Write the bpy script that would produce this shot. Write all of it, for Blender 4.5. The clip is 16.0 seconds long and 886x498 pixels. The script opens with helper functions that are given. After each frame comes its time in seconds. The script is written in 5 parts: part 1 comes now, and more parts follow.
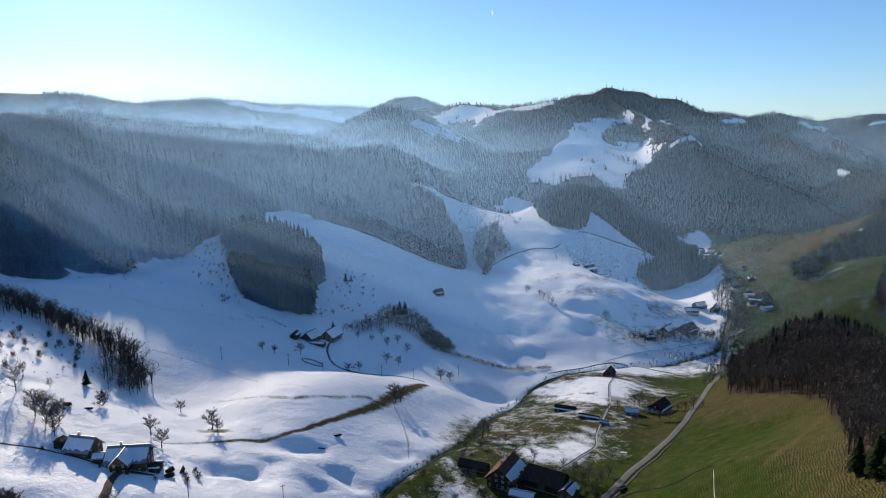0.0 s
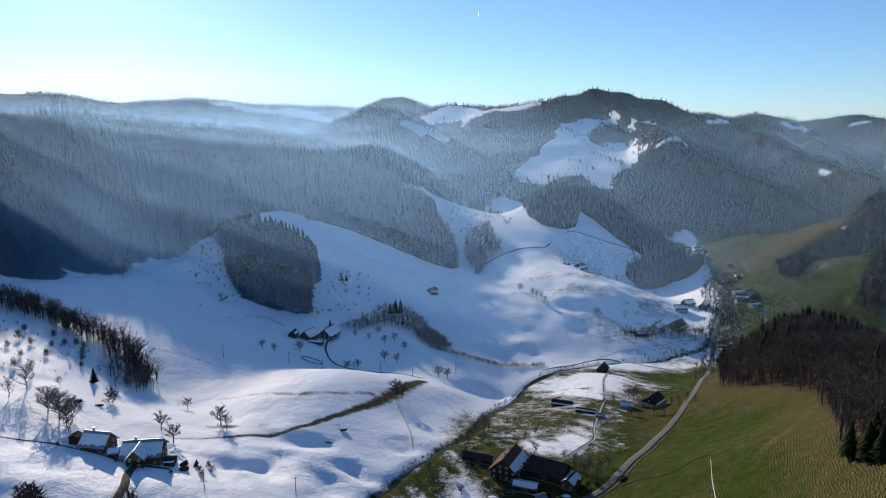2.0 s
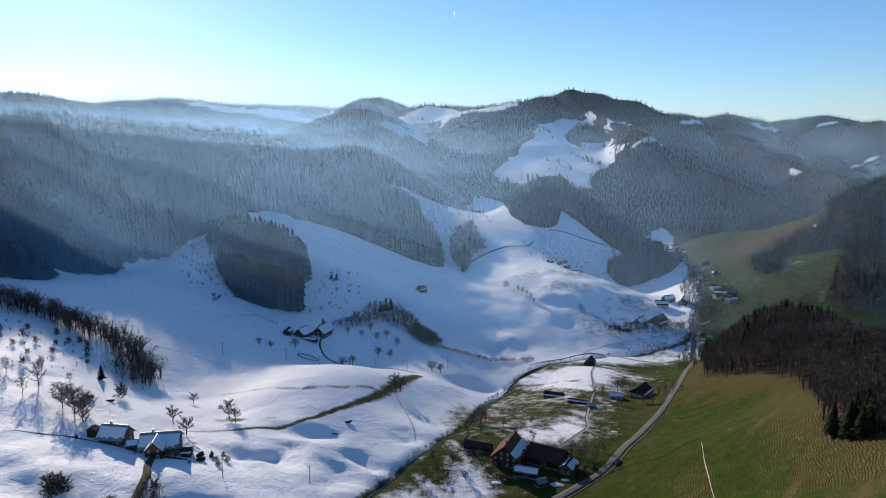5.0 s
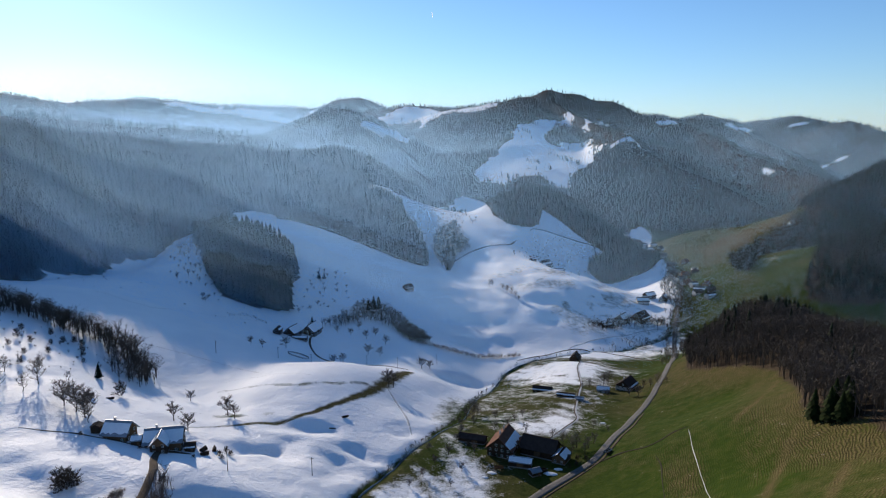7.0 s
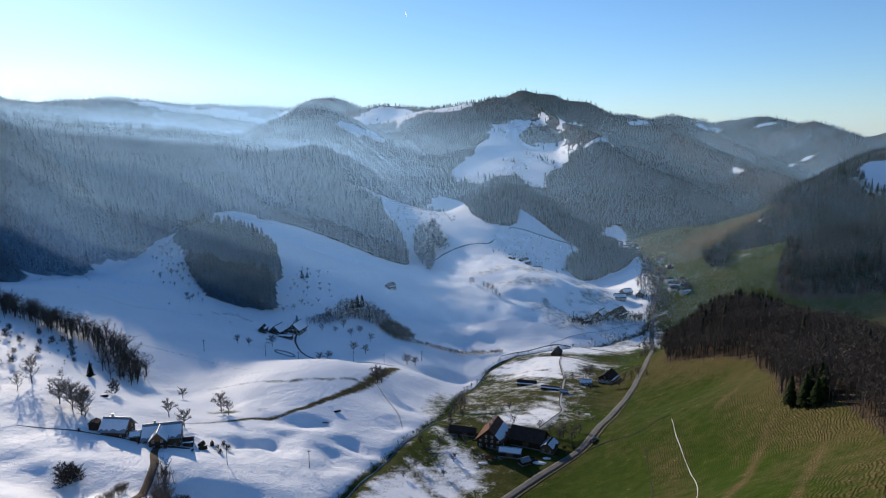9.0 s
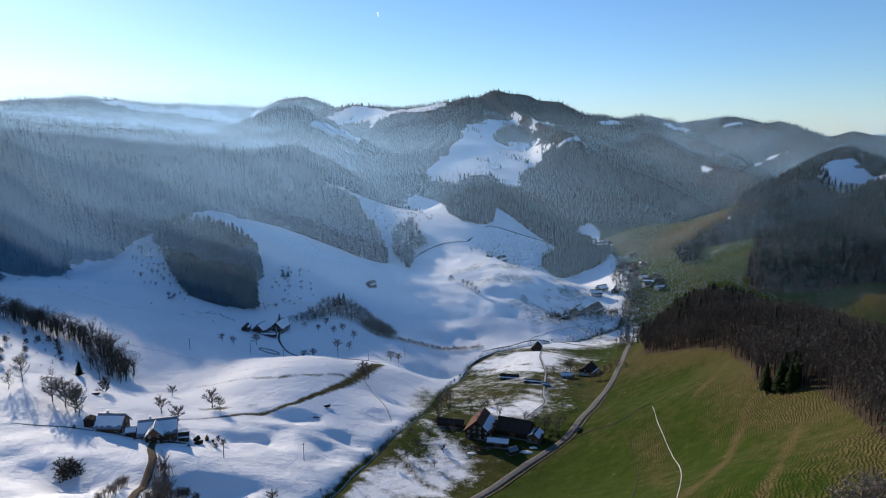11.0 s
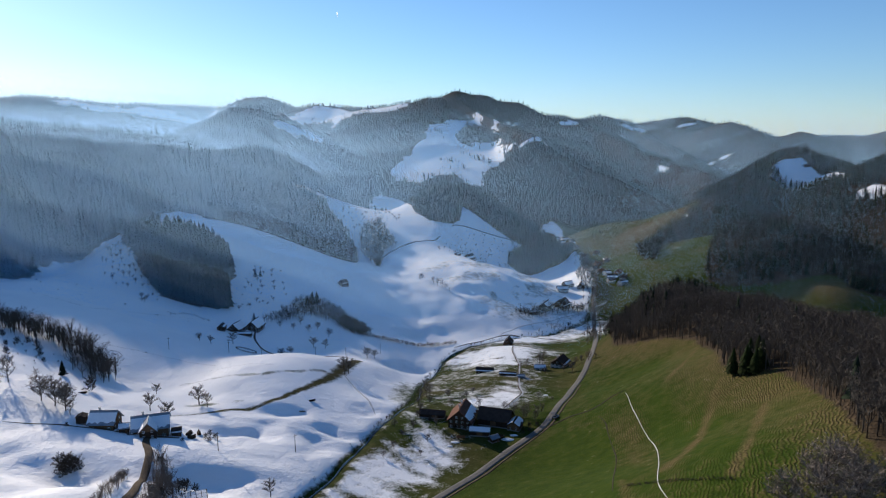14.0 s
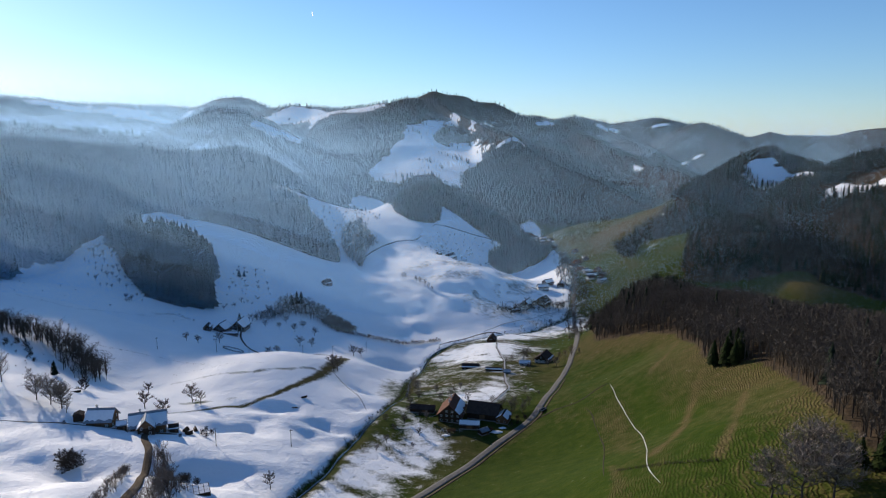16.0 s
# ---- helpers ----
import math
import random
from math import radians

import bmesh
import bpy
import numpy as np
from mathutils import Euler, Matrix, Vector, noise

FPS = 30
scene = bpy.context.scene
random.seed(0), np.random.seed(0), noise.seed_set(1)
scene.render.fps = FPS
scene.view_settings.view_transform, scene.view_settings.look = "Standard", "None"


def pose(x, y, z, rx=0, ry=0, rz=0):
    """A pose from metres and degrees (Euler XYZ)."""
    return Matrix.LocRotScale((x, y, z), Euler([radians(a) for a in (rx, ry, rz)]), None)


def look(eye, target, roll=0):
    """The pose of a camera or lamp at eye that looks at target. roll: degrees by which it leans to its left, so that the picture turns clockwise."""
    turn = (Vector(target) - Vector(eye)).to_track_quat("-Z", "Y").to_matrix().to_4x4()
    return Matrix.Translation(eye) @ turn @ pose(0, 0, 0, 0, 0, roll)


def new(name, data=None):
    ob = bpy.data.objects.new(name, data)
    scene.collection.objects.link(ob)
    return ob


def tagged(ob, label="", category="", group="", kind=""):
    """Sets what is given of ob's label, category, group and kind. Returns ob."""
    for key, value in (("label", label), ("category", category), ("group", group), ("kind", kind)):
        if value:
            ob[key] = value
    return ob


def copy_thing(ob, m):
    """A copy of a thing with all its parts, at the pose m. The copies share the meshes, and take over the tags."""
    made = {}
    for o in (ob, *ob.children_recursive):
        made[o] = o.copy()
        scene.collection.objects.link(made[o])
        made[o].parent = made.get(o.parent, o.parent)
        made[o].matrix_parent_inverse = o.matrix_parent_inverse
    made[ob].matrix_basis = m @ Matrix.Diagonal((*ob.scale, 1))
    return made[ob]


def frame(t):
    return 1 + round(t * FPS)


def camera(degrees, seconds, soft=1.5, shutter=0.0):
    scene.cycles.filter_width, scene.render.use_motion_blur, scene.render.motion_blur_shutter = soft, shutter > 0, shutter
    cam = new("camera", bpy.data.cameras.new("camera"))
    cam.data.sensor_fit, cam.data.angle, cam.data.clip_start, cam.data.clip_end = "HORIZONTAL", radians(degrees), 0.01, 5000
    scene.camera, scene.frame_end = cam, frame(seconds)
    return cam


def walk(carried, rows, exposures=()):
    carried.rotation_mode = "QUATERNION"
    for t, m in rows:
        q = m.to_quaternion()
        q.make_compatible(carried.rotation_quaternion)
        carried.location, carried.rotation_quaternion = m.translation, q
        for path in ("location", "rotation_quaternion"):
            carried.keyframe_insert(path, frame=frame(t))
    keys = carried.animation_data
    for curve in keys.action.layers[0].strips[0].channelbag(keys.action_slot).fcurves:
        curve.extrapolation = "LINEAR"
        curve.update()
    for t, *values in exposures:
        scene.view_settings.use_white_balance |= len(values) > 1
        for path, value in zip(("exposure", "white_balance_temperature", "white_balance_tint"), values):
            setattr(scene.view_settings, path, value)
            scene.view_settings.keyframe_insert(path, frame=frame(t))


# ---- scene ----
cam = camera(66.23, 16.0, soft=1.1)
ROLL = 0.21
ROWS = [
    (0.0, 0.0, 0.0, 200.0, 80.408, 0.008),
    (0.5, -2.34, -2.23, 200.13, 80.415, -0.307),
    (1.0, -4.68, -4.46, 200.27, 80.42, -0.621),
    (1.5, -7.03, -6.7, 200.4, 80.424, -0.935),
    (2.0, -9.37, -8.93, 200.52, 80.426, -1.249),
    (2.5, -11.72, -11.17, 200.64, 80.426, -1.571),
    (3.0, -14.06, -13.4, 200.76, 80.425, -1.907),
    (3.5, -16.39, -15.63, 200.87, 80.425, -2.259),
    (4.0, -18.73, -17.85, 200.98, 80.425, -2.622),
    (6.5, -30.79, -28.8, 201.26, 80.447, -4.718),
    (7.0, -33.17, -30.9, 201.26, 80.447, -5.274),
    (7.5, -35.56, -32.99, 201.25, 80.446, -5.831),
    (8.0, -37.96, -35.07, 201.23, 80.444, -6.384),
    (8.5, -40.37, -37.14, 201.21, 80.443, -6.942),
    (9.0, -42.78, -39.18, 201.19, 80.441, -7.508),
    (11.5, -54.97, -48.74, 200.93, 80.4, -10.477),
    (12.0, -57.39, -50.51, 200.94, 80.401, -11.055),
    (12.5, -59.81, -52.27, 200.95, 80.404, -11.633),
    (13.0, -62.22, -54.01, 200.97, 80.408, -12.207),
    (13.5, -64.64, -55.74, 201.0, 80.413, -12.769),
    (14.0, -67.07, -57.46, 201.03, 80.419, -13.318),
    (14.5, -69.5, -59.17, 201.07, 80.424, -13.848),
    (15.0, -71.95, -60.88, 201.11, 80.428, -14.365),
    (15.5, -74.4, -62.58, 201.15, 80.433, -14.875),
    (16.0, -76.85, -64.29, 201.19, 80.437, -15.384),
]
walk(cam, [(t, pose(x, y, z, 90, 0, yaw) @ pose(0, 0, 0, tilt - 90, 0, 0) @ pose(0, 0, 0, 0, 0, -ROLL)) for t, x, y, z, tilt, yaw in ROWS], [(0.0, 0.35, 5500, 9), (16.0, 0.35, 5500, 9)])

# ---- light ----
SUN_TURN, SUN_RISE = -25.0, 19.0
world = bpy.data.worlds.new("world")
scene.world = world
world.use_nodes = True
wn = world.node_tree.nodes
sky = wn.new("ShaderNodeTexSky")
sky.sky_type, sky.sun_disc = "NISHITA", False
sky.sun_elevation, sky.sun_rotation = radians(SUN_RISE), radians(SUN_TURN)
sky.altitude, sky.air_density, sky.dust_density, sky.ozone_density = 700, 1.0, 0.22, 3.6
wn["Background"].inputs["Strength"].default_value = 0.093
world.node_tree.links.new(sky.outputs["Color"], wn["Background"].inputs["Color"])
sun = new("sun", bpy.data.lights.new("sun", "SUN"))
sun.data.energy, sun.data.angle, sun.data.color = 5.0, radians(0.5), (1.0, 0.78, 0.54)
TO_SUN = Vector((math.sin(radians(SUN_TURN)) * math.cos(radians(SUN_RISE)), math.cos(radians(SUN_TURN)) * math.cos(radians(SUN_RISE)), math.sin(radians(SUN_RISE))))
sun.matrix_world = look(TO_SUN * 3000, (0, 0, 0))

# ---- materials ----
def material(name):
    m = bpy.data.materials.new(name)
    m.use_nodes = True
    return m, m.node_tree.nodes, m.node_tree.links


def node(nt, kind, values=(), **settings):
    n = nt.new(kind)
    for k, v in settings.items():
        setattr(n, k, v)
    for k, v in dict(values).items():
        n.inputs[k].default_value = v
    return n


def ramp(nt, stops):
    n = nt.new("ShaderNodeValToRGB")
    e = n.color_ramp.elements
    while len(e) < len(stops):
        e.new(0.5)
    for s, (p, c) in zip(e, stops):
        s.position, s.color = p, (*c, 1) if len(c) == 3 else c
    return n


def mix_rgb(nt, ln, fac, a, b, how="MIX"):
    n = nt.new("ShaderNodeMix")
    n.data_type, n.blend_type = "RGBA", how
    for slot, v in ((0, fac), (6, a), (7, b)):
        if hasattr(v, "links"):
            ln.new(v, n.inputs[slot])
        else:
            n.inputs[slot].default_value = v if slot == 0 or len(v) == 4 else (*v, 1)
    return n.outputs[2]


def maths(nt, ln, how, a, b=0.0, clamp=False):
    n = nt.new("ShaderNodeMath")
    n.operation, n.use_clamp = how, clamp
    for i, v in enumerate((a, b)):
        if hasattr(v, "links"):
            ln.new(v, n.inputs[i])
        else:
            n.inputs[i].default_value = v
    return n.outputs[0]


def noise_tex(nt, ln, scale, detail=4.0, rough=0.55, where=None):
    n = node(nt, "ShaderNodeTexNoise", {"Scale": scale, "Detail": detail, "Roughness": rough})
    if where is not None:
        ln.new(where, n.inputs["Vector"])
    return n.outputs["Fac"]


def surface(name, stops, scale, rough=0.8, bump=0.3, fine=None, metal=0.0, island=0.0, each=0.0, depth=0.05):
    """A plain weathered surface: a colour ramp over noise at two sizes, with relief; island and each vary it per loose piece or object."""
    m, nt, ln = material(name)
    b = nt["Principled BSDF"]
    co = nt.new("ShaderNodeNewGeometry").outputs["Position"]
    big, small = noise_tex(nt, ln, scale, 3, 0.6, co), noise_tex(nt, ln, fine or scale * 9, 4, 0.6, co)
    f = maths(nt, ln, "ADD", maths(nt, ln, "MULTIPLY", big, 0.6), maths(nt, ln, "MULTIPLY", small, 0.4))
    if island:
        r = nt.new("ShaderNodeNewGeometry").outputs["Random Per Island"]
        f = maths(nt, ln, "ADD", f, maths(nt, ln, "MULTIPLY", maths(nt, ln, "SUBTRACT", r, 0.5), island))
    if each:
        r = nt.new("ShaderNodeObjectInfo").outputs["Random"]
        f = maths(nt, ln, "ADD", f, maths(nt, ln, "MULTIPLY", maths(nt, ln, "SUBTRACT", r, 0.5), each))
    c = ramp(nt, stops)
    ln.new(f, c.inputs["Fac"])
    ln.new(c.outputs["Color"], b.inputs["Base Color"])
    b.inputs["Roughness"].default_value, b.inputs["Metallic"].default_value = rough, metal
    b.inputs["Specular IOR Level"].default_value = 0.4 if rough < 0.75 else 0.08
    if bump:
        bn = node(nt, "ShaderNodeBump", {"Strength": bump, "Distance": depth})
        ln.new(small, bn.inputs["Height"])
        ln.new(bn.outputs["Normal"], b.inputs["Normal"])
    return m


def ground_material():
    m, nt, ln = material("ground")
    b = nt["Principled BSDF"]
    co = nt.new("ShaderNodeNewGeometry").outputs["Position"]
    cover = node(nt, "ShaderNodeAttribute", attribute_name="cover")
    rgb = nt.new("ShaderNodeSeparateColor")
    ln.new(cover.outputs["Color"], rgb.inputs["Color"])
    snow, dry, litter = rgb.outputs[0], rgb.outputs[1], rgb.outputs[2]
    n40, n6, n1 = noise_tex(nt, ln, 0.025, 4, 0.6, co), noise_tex(nt, ln, 0.17, 5, 0.65, co), noise_tex(nt, ln, 1.1, 4, 0.6, co)
    # grass: green to straw, in tufts
    g = ramp(nt, [(0.3, (0.016, 0.031, 0.001)), (0.5, (0.028, 0.047, 0.002)), (0.7, (0.050, 0.060, 0.006))])
    ln.new(maths(nt, ln, "ADD", maths(nt, ln, "MULTIPLY", n6, 0.6), maths(nt, ln, "MULTIPLY", n1, 0.4)), g.inputs["Fac"])
    d = ramp(nt, [(0.3, (0.048, 0.038, 0.013)), (0.55, (0.095, 0.075, 0.029)), (0.8, (0.155, 0.124, 0.055))])
    ln.new(n1, d.inputs["Fac"])
    # cattle terraces: narrow wavering treads along the steep pasture
    wave = node(nt, "ShaderNodeTexWave", {"Scale": 0.55, "Distortion": 24.0, "Detail": 4.0, "Detail Scale": 0.09, "Detail Roughness": 0.72}, wave_type="BANDS", bands_direction="Z")
    ln.new(co, wave.inputs["Vector"])
    tread = ramp(nt, [(0.45, (0, 0, 0)), (0.7, (1, 1, 1))])
    ln.new(wave.outputs["Fac"], tread.inputs["Fac"])
    up = nt.new("ShaderNodeSeparateXYZ")
    ln.new(nt.new("ShaderNodeNewGeometry").outputs["Normal"], up.inputs[0])
    slope = node(nt, "ShaderNodeMapRange", {"From Min": 0.975, "From Max": 0.925})
    ln.new(up.outputs["Z"], slope.inputs["Value"])
    steep = maths(nt, ln, "MULTIPLY", slope.outputs[0], maths(nt, ln, "SUBTRACT", maths(nt, ln, "MULTIPLY", n40, 3.0), 0.55, True))
    steep = maths(nt, ln, "MULTIPLY", steep, maths(nt, ln, "ADD", maths(nt, ln, "ADD", maths(nt, ln, "MULTIPLY", dry, 1.4), 0.62), maths(nt, ln, "MULTIPLY", snow, -0.40), True))
    steep = maths(nt, ln, "MULTIPLY", steep, maths(nt, ln, "SUBTRACT", maths(nt, ln, "MULTIPLY", n6, 3.0), 0.75, True))
    steep = maths(nt, ln, "MULTIPLY", steep, cover.outputs["Alpha"])
    dryish = maths(nt, ln, "ADD", maths(nt, ln, "MULTIPLY", maths(nt, ln, "SUBTRACT", n40, 0.52), 0.9), dry)
    dryish = maths(nt, ln, "ADD", dryish, maths(nt, ln, "MULTIPLY", maths(nt, ln, "SUBTRACT", n6, 0.60), 1.1))
    dryish = maths(nt, ln, "ADD", dryish, maths(nt, ln, "MULTIPLY", maths(nt, ln, "MULTIPLY", tread.outputs["Color"], steep), 0.56), True)
    grass = mix_rgb(nt, ln, dryish, g.outputs["Color"], d.outputs["Color"])
    fl = ramp(nt, [(0.3, (0.028, 0.021, 0.014)), (0.7, (0.075, 0.055, 0.035))])
    ln.new(n6, fl.inputs["Fac"])
    grass = mix_rgb(nt, ln, litter, grass, fl.outputs["Color"])
    # snow lies where the cover is high, frayed at its edge
    edge = maths(nt, ln, "ADD", maths(nt, ln, "MULTIPLY", maths(nt, ln, "SUBTRACT", n6, 0.5), 1.1), maths(nt, ln, "MULTIPLY", maths(nt, ln, "SUBTRACT", n1, 0.5), 0.8))
    s = maths(nt, ln, "ADD", snow, maths(nt, ln, "MULTIPLY", edge, 1.15))
    sr = ramp(nt, [(0.30, (0, 0, 0)), (0.86, (1, 1, 1))])
    ln.new(s, sr.inputs["Fac"])
    white = ramp(nt, [(0.25, (0.84, 0.86, 0.88)), (0.7, (0.93, 0.93, 0.93))])
    ln.new(n40, white.inputs["Fac"])
    col = mix_rgb(nt, ln, sr.outputs["Color"], grass, white.outputs["Color"])
    ln.new(col, b.inputs["Base Color"])
    ln.new(maths(nt, ln, "SUBTRACT", 0.95, maths(nt, ln, "MULTIPLY", sr.outputs["Color"], 0.35)), b.inputs["Roughness"])
    b.inputs["Specular IOR Level"].default_value = 0.06
    hgt = maths(nt, ln, "ADD", maths(nt, ln, "MULTIPLY", n6, 1.0), maths(nt, ln, "MULTIPLY", n1, 0.22))
    hgt = maths(nt, ln, "ADD", hgt, maths(nt, ln, "MULTIPLY", maths(nt, ln, "MULTIPLY", wave.outputs["Fac"], steep), 0.42))
    bn = node(nt, "ShaderNodeBump", {"Strength": 0.85, "Distance": 1.0})
    ln.new(hgt, bn.inputs["Height"])
    ln.new(bn.outputs["Normal"], b.inputs["Normal"])
    return m


GROUND = ground_material()
FIR = surface("fir needles", [(0.25, (0.008, 0.012, 0.008)), (0.6, (0.016, 0.024, 0.013)), (0.85, (0.028, 0.036, 0.018))], 0.05, 0.9, 0, 0.6, island=0.15)
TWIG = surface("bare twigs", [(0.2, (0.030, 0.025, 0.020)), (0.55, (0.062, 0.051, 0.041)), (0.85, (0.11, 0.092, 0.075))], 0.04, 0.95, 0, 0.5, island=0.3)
# Same twigs darkened, so far and backlit woods carry their shade in the colour.
SHADED_TWIG = surface("shaded wood twigs", [(0.2, (0.017, 0.015, 0.013)), (0.55, (0.036, 0.031, 0.027)), (0.85, (0.065, 0.056, 0.048))], 0.04, 0.95, 0, 0.5, island=0.3)
BROWN_TWIG = surface("brown wood twigs", [(0.2, (0.042, 0.037, 0.031)), (0.55, (0.085, 0.074, 0.062)), (0.85, (0.145, 0.127, 0.107))], 0.04, 0.95, 0, 0.5, island=0.4)
PINE = surface("green fir needles", [(0.25, (0.010, 0.016, 0.004)), (0.6, (0.020, 0.031, 0.007)), (0.85, (0.034, 0.046, 0.011))], 0.05, 0.9, 0, 0.6, island=0.4)
# Paler twig copy: light coming through backlit crowns is put into its colour.
LIT_TWIG = surface("twigs lightened for backlight", [(0.2, (0.10, 0.082, 0.068)), (0.55, (0.18, 0.15, 0.125)), (0.85, (0.28, 0.24, 0.20))], 0.04, 0.95, 0, 0.5, island=0.5)

# ---- the land ----
MOUNDS, RIDGES = [], []


def mound(x, y, r, h):
    MOUNDS.append((x, y, r, h))


def ridge(slope, soft, *crest):
    RIDGES.append((slope, soft, np.array(crest, float)))


# broad swells of the valley
mound(-450, -100, 240, 94.7)
mound(-190, -100, 240, 51.3)
mound(70, -100, 240, 5.7)
mound(330, -100, 240, 195.5)
mound(-320, 125, 240, 25.0)
mound(-60, 125, 240, -9.3)
mound(200, 125, 240, 0.8)
mound(460, 125, 240, -5.5)
mound(-450, 350, 240, 50.1)
mound(-190, 350, 240, 13.4)
mound(330, 350, 240, 11.5)
mound(-320, 575, 240, 15.6)
mound(-60, 575, 240, -10.3)
mound(200, 575, 240, -6.8)
mound(460, 575, 240, -33.7)
mound(-450, 801, 240, -10.4)
mound(-190, 801, 240, 32.1)
mound(70, 801, 240, -4.2)
mound(330, 801, 240, -23.9)
mound(590, 801, 240, 33.6)
mound(-60, 1026, 240, 34.1)
mound(200, 1026, 240, 5.7)
mound(460, 1026, 240, 17.7)
mound(-190, 1251, 240, 31.0)
mound(70, 1251, 240, 23.0)
mound(330, 1251, 240, -41.2)
mound(590, 1251, 240, -28.2)
# slopes and hollows
mound(30, 60, 105, 11.8)
mound(150, 60, 105, 18.1)
mound(270, 60, 105, -45.4)
mound(390, 60, 105, -18.1)
mound(-270, 164, 105, -9.4)
mound(-150, 164, 105, 6.9)
mound(-30, 164, 105, -7.1)
mound(90, 164, 105, 19.0)
mound(210, 164, 105, 13.2)
mound(330, 164, 105, 6.6)
mound(450, 164, 105, -5.5)
mound(-330, 268, 105, 7.6)
mound(-210, 268, 105, -2.1)
mound(-90, 268, 105, 5.5)
mound(30, 268, 105, -11.3)
mound(150, 268, 105, 4.2)
mound(270, 268, 105, -0.6)
mound(390, 268, 105, 6.9)
mound(-150, 372, 105, -6.4)
mound(-30, 372, 105, 4.4)
mound(90, 372, 105, -6.5)
mound(210, 372, 105, 20.0)
mound(330, 372, 105, -4.2)
mound(-330, 476, 105, 2.2)
mound(-210, 476, 105, 6.9)
mound(-90, 476, 105, -1.0)
mound(30, 476, 105, -4.1)
mound(150, 476, 105, -4.7)
mound(270, 476, 105, 30.1)
mound(-270, 580, 105, 19.1)
mound(-150, 580, 105, -30.8)
mound(-30, 580, 105, 1.6)
mound(90, 580, 105, -25.2)
mound(210, 580, 105, -15.8)
mound(330, 580, 105, -10.4)
mound(450, 580, 105, 5.7)
mound(-330, 684, 105, -39.6)
mound(-210, 684, 105, 35.3)
mound(-90, 684, 105, -2.5)
mound(30, 684, 105, 1.8)
mound(150, 684, 105, 15.4)
mound(270, 684, 105, -12.1)
mound(390, 684, 105, 35.5)
mound(510, 684, 105, 57.0)
mound(-270, 787, 105, 10.5)
mound(-150, 787, 105, 21.9)
mound(-30, 787, 105, 12.4)
mound(90, 787, 105, -13.6)
mound(210, 787, 105, 28.2)
mound(330, 787, 105, -4.7)
mound(450, 787, 105, -50.7)
mound(-90, 891, 105, -8.5)
mound(30, 891, 105, -26.8)
mound(150, 891, 105, 15.5)
mound(270, 891, 105, -45.7)
mound(390, 891, 105, 3.1)
mound(510, 891, 105, -19.4)
mound(-30, 995, 105, -16.4)
mound(90, 995, 105, 7.5)
mound(210, 995, 105, 3.6)
mound(450, 995, 105, -39.5)
mound(-90, 1099, 105, 39.9)
mound(30, 1099, 105, -4.9)
mound(150, 1099, 105, 1.8)
mound(270, 1099, 105, 55.1)
mound(390, 1099, 105, -38.2)
mound(510, 1099, 105, 35.5)
# small rises round the farms
mound(60, 130, 55, 6.1)
mound(130, 130, 55, 6.0)
mound(-185, 191, 55, 1.4)
mound(-115, 191, 55, 3.1)
mound(-45, 191, 55, -3.6)
mound(95, 191, 55, -9.5)
mound(165, 191, 55, 9.3)
mound(235, 191, 55, 9.7)
mound(-220, 251, 55, -0.7)
mound(-150, 251, 55, 1.6)
mound(-80, 251, 55, 3.9)
mound(-10, 251, 55, -2.0)
mound(60, 251, 55, -5.0)
mound(130, 251, 55, 13.4)
mound(200, 251, 55, 14.4)
mound(-185, 312, 55, 7.0)
mound(-115, 312, 55, -2.1)
mound(-45, 312, 55, -0.8)
mound(25, 312, 55, 6.6)
mound(95, 312, 55, -0.7)
mound(235, 312, 55, 22.1)
mound(-220, 372, 55, 4.5)
mound(-150, 372, 55, -11.6)
mound(-80, 372, 55, 12.8)
mound(-10, 372, 55, -8.9)
mound(60, 372, 55, 5.5)
mound(130, 372, 55, -8.0)
mound(200, 372, 55, 8.7)
mound(-45, 433, 55, 10.0)
mound(25, 433, 55, -9.2)
mound(95, 433, 55, 6.8)
mound(165, 433, 55, -17.5)
mound(235, 433, 55, 19.2)
mound(-150, 494, 55, 4.8)
mound(-80, 494, 55, -12.4)
mound(60, 494, 55, -12.2)
mound(130, 494, 55, 12.4)
mound(200, 494, 55, -15.2)
mound(-115, 554, 55, 8.0)
mound(25, 554, 55, 4.2)
mound(95, 554, 55, 6.4)
mound(165, 554, 55, 5.0)
# crests of the hills
ridge(0.85, 12, (-503, 569, 208), (-442, 691, 207), (-396, 814, 192), (-302, 829, 182), (-216, 987, 169), (-169, 1055, 161), (-106, 1225, 166), (-58, 1289, 143), (6, 1350, 103))  # west forest ridge
ridge(0.45, 25, (-827, 937, 234), (-700, 1095, 235), (-595, 1258, 235), (-534, 1348, 225), (-450, 1431, 215), (-304, 1566, 194), (-201, 1688, 154))  # second ridge
ridge(0.30, 60, (-2391, 2127, 326), (-1720, 2698, 356), (-1521, 2816, 366), (-1338, 2962, 334), (-1088, 3041, 360), (-850, 3116, 336), (-387, 3277, 324), (-67, 3299, 294))  # far plateau
ridge(0.40, 30, (-251, 3181, 327), (-190, 3184, 356), (-130, 3185, 362), (-77, 3186, 338), (-9, 3185, 306))  # far hump
ridge(0.50, 20, (-363, 2016, 183), (-289, 2005, 216), (-226, 1990, 250), (-162, 1994, 279), (-126, 1975, 273), (-88, 1886, 244), (-67, 1853, 224), (27, 1883, 194), (120, 1850, 120), (200, 1800, 75))  # pointed hill
ridge(0.28, 40, (-94, 2836, 285), (34, 2693, 300), (77, 2681, 311), (163, 2675, 312), (252, 2515, 292), (308, 2467, 305), (388, 2412, 317))  # snowy plateau
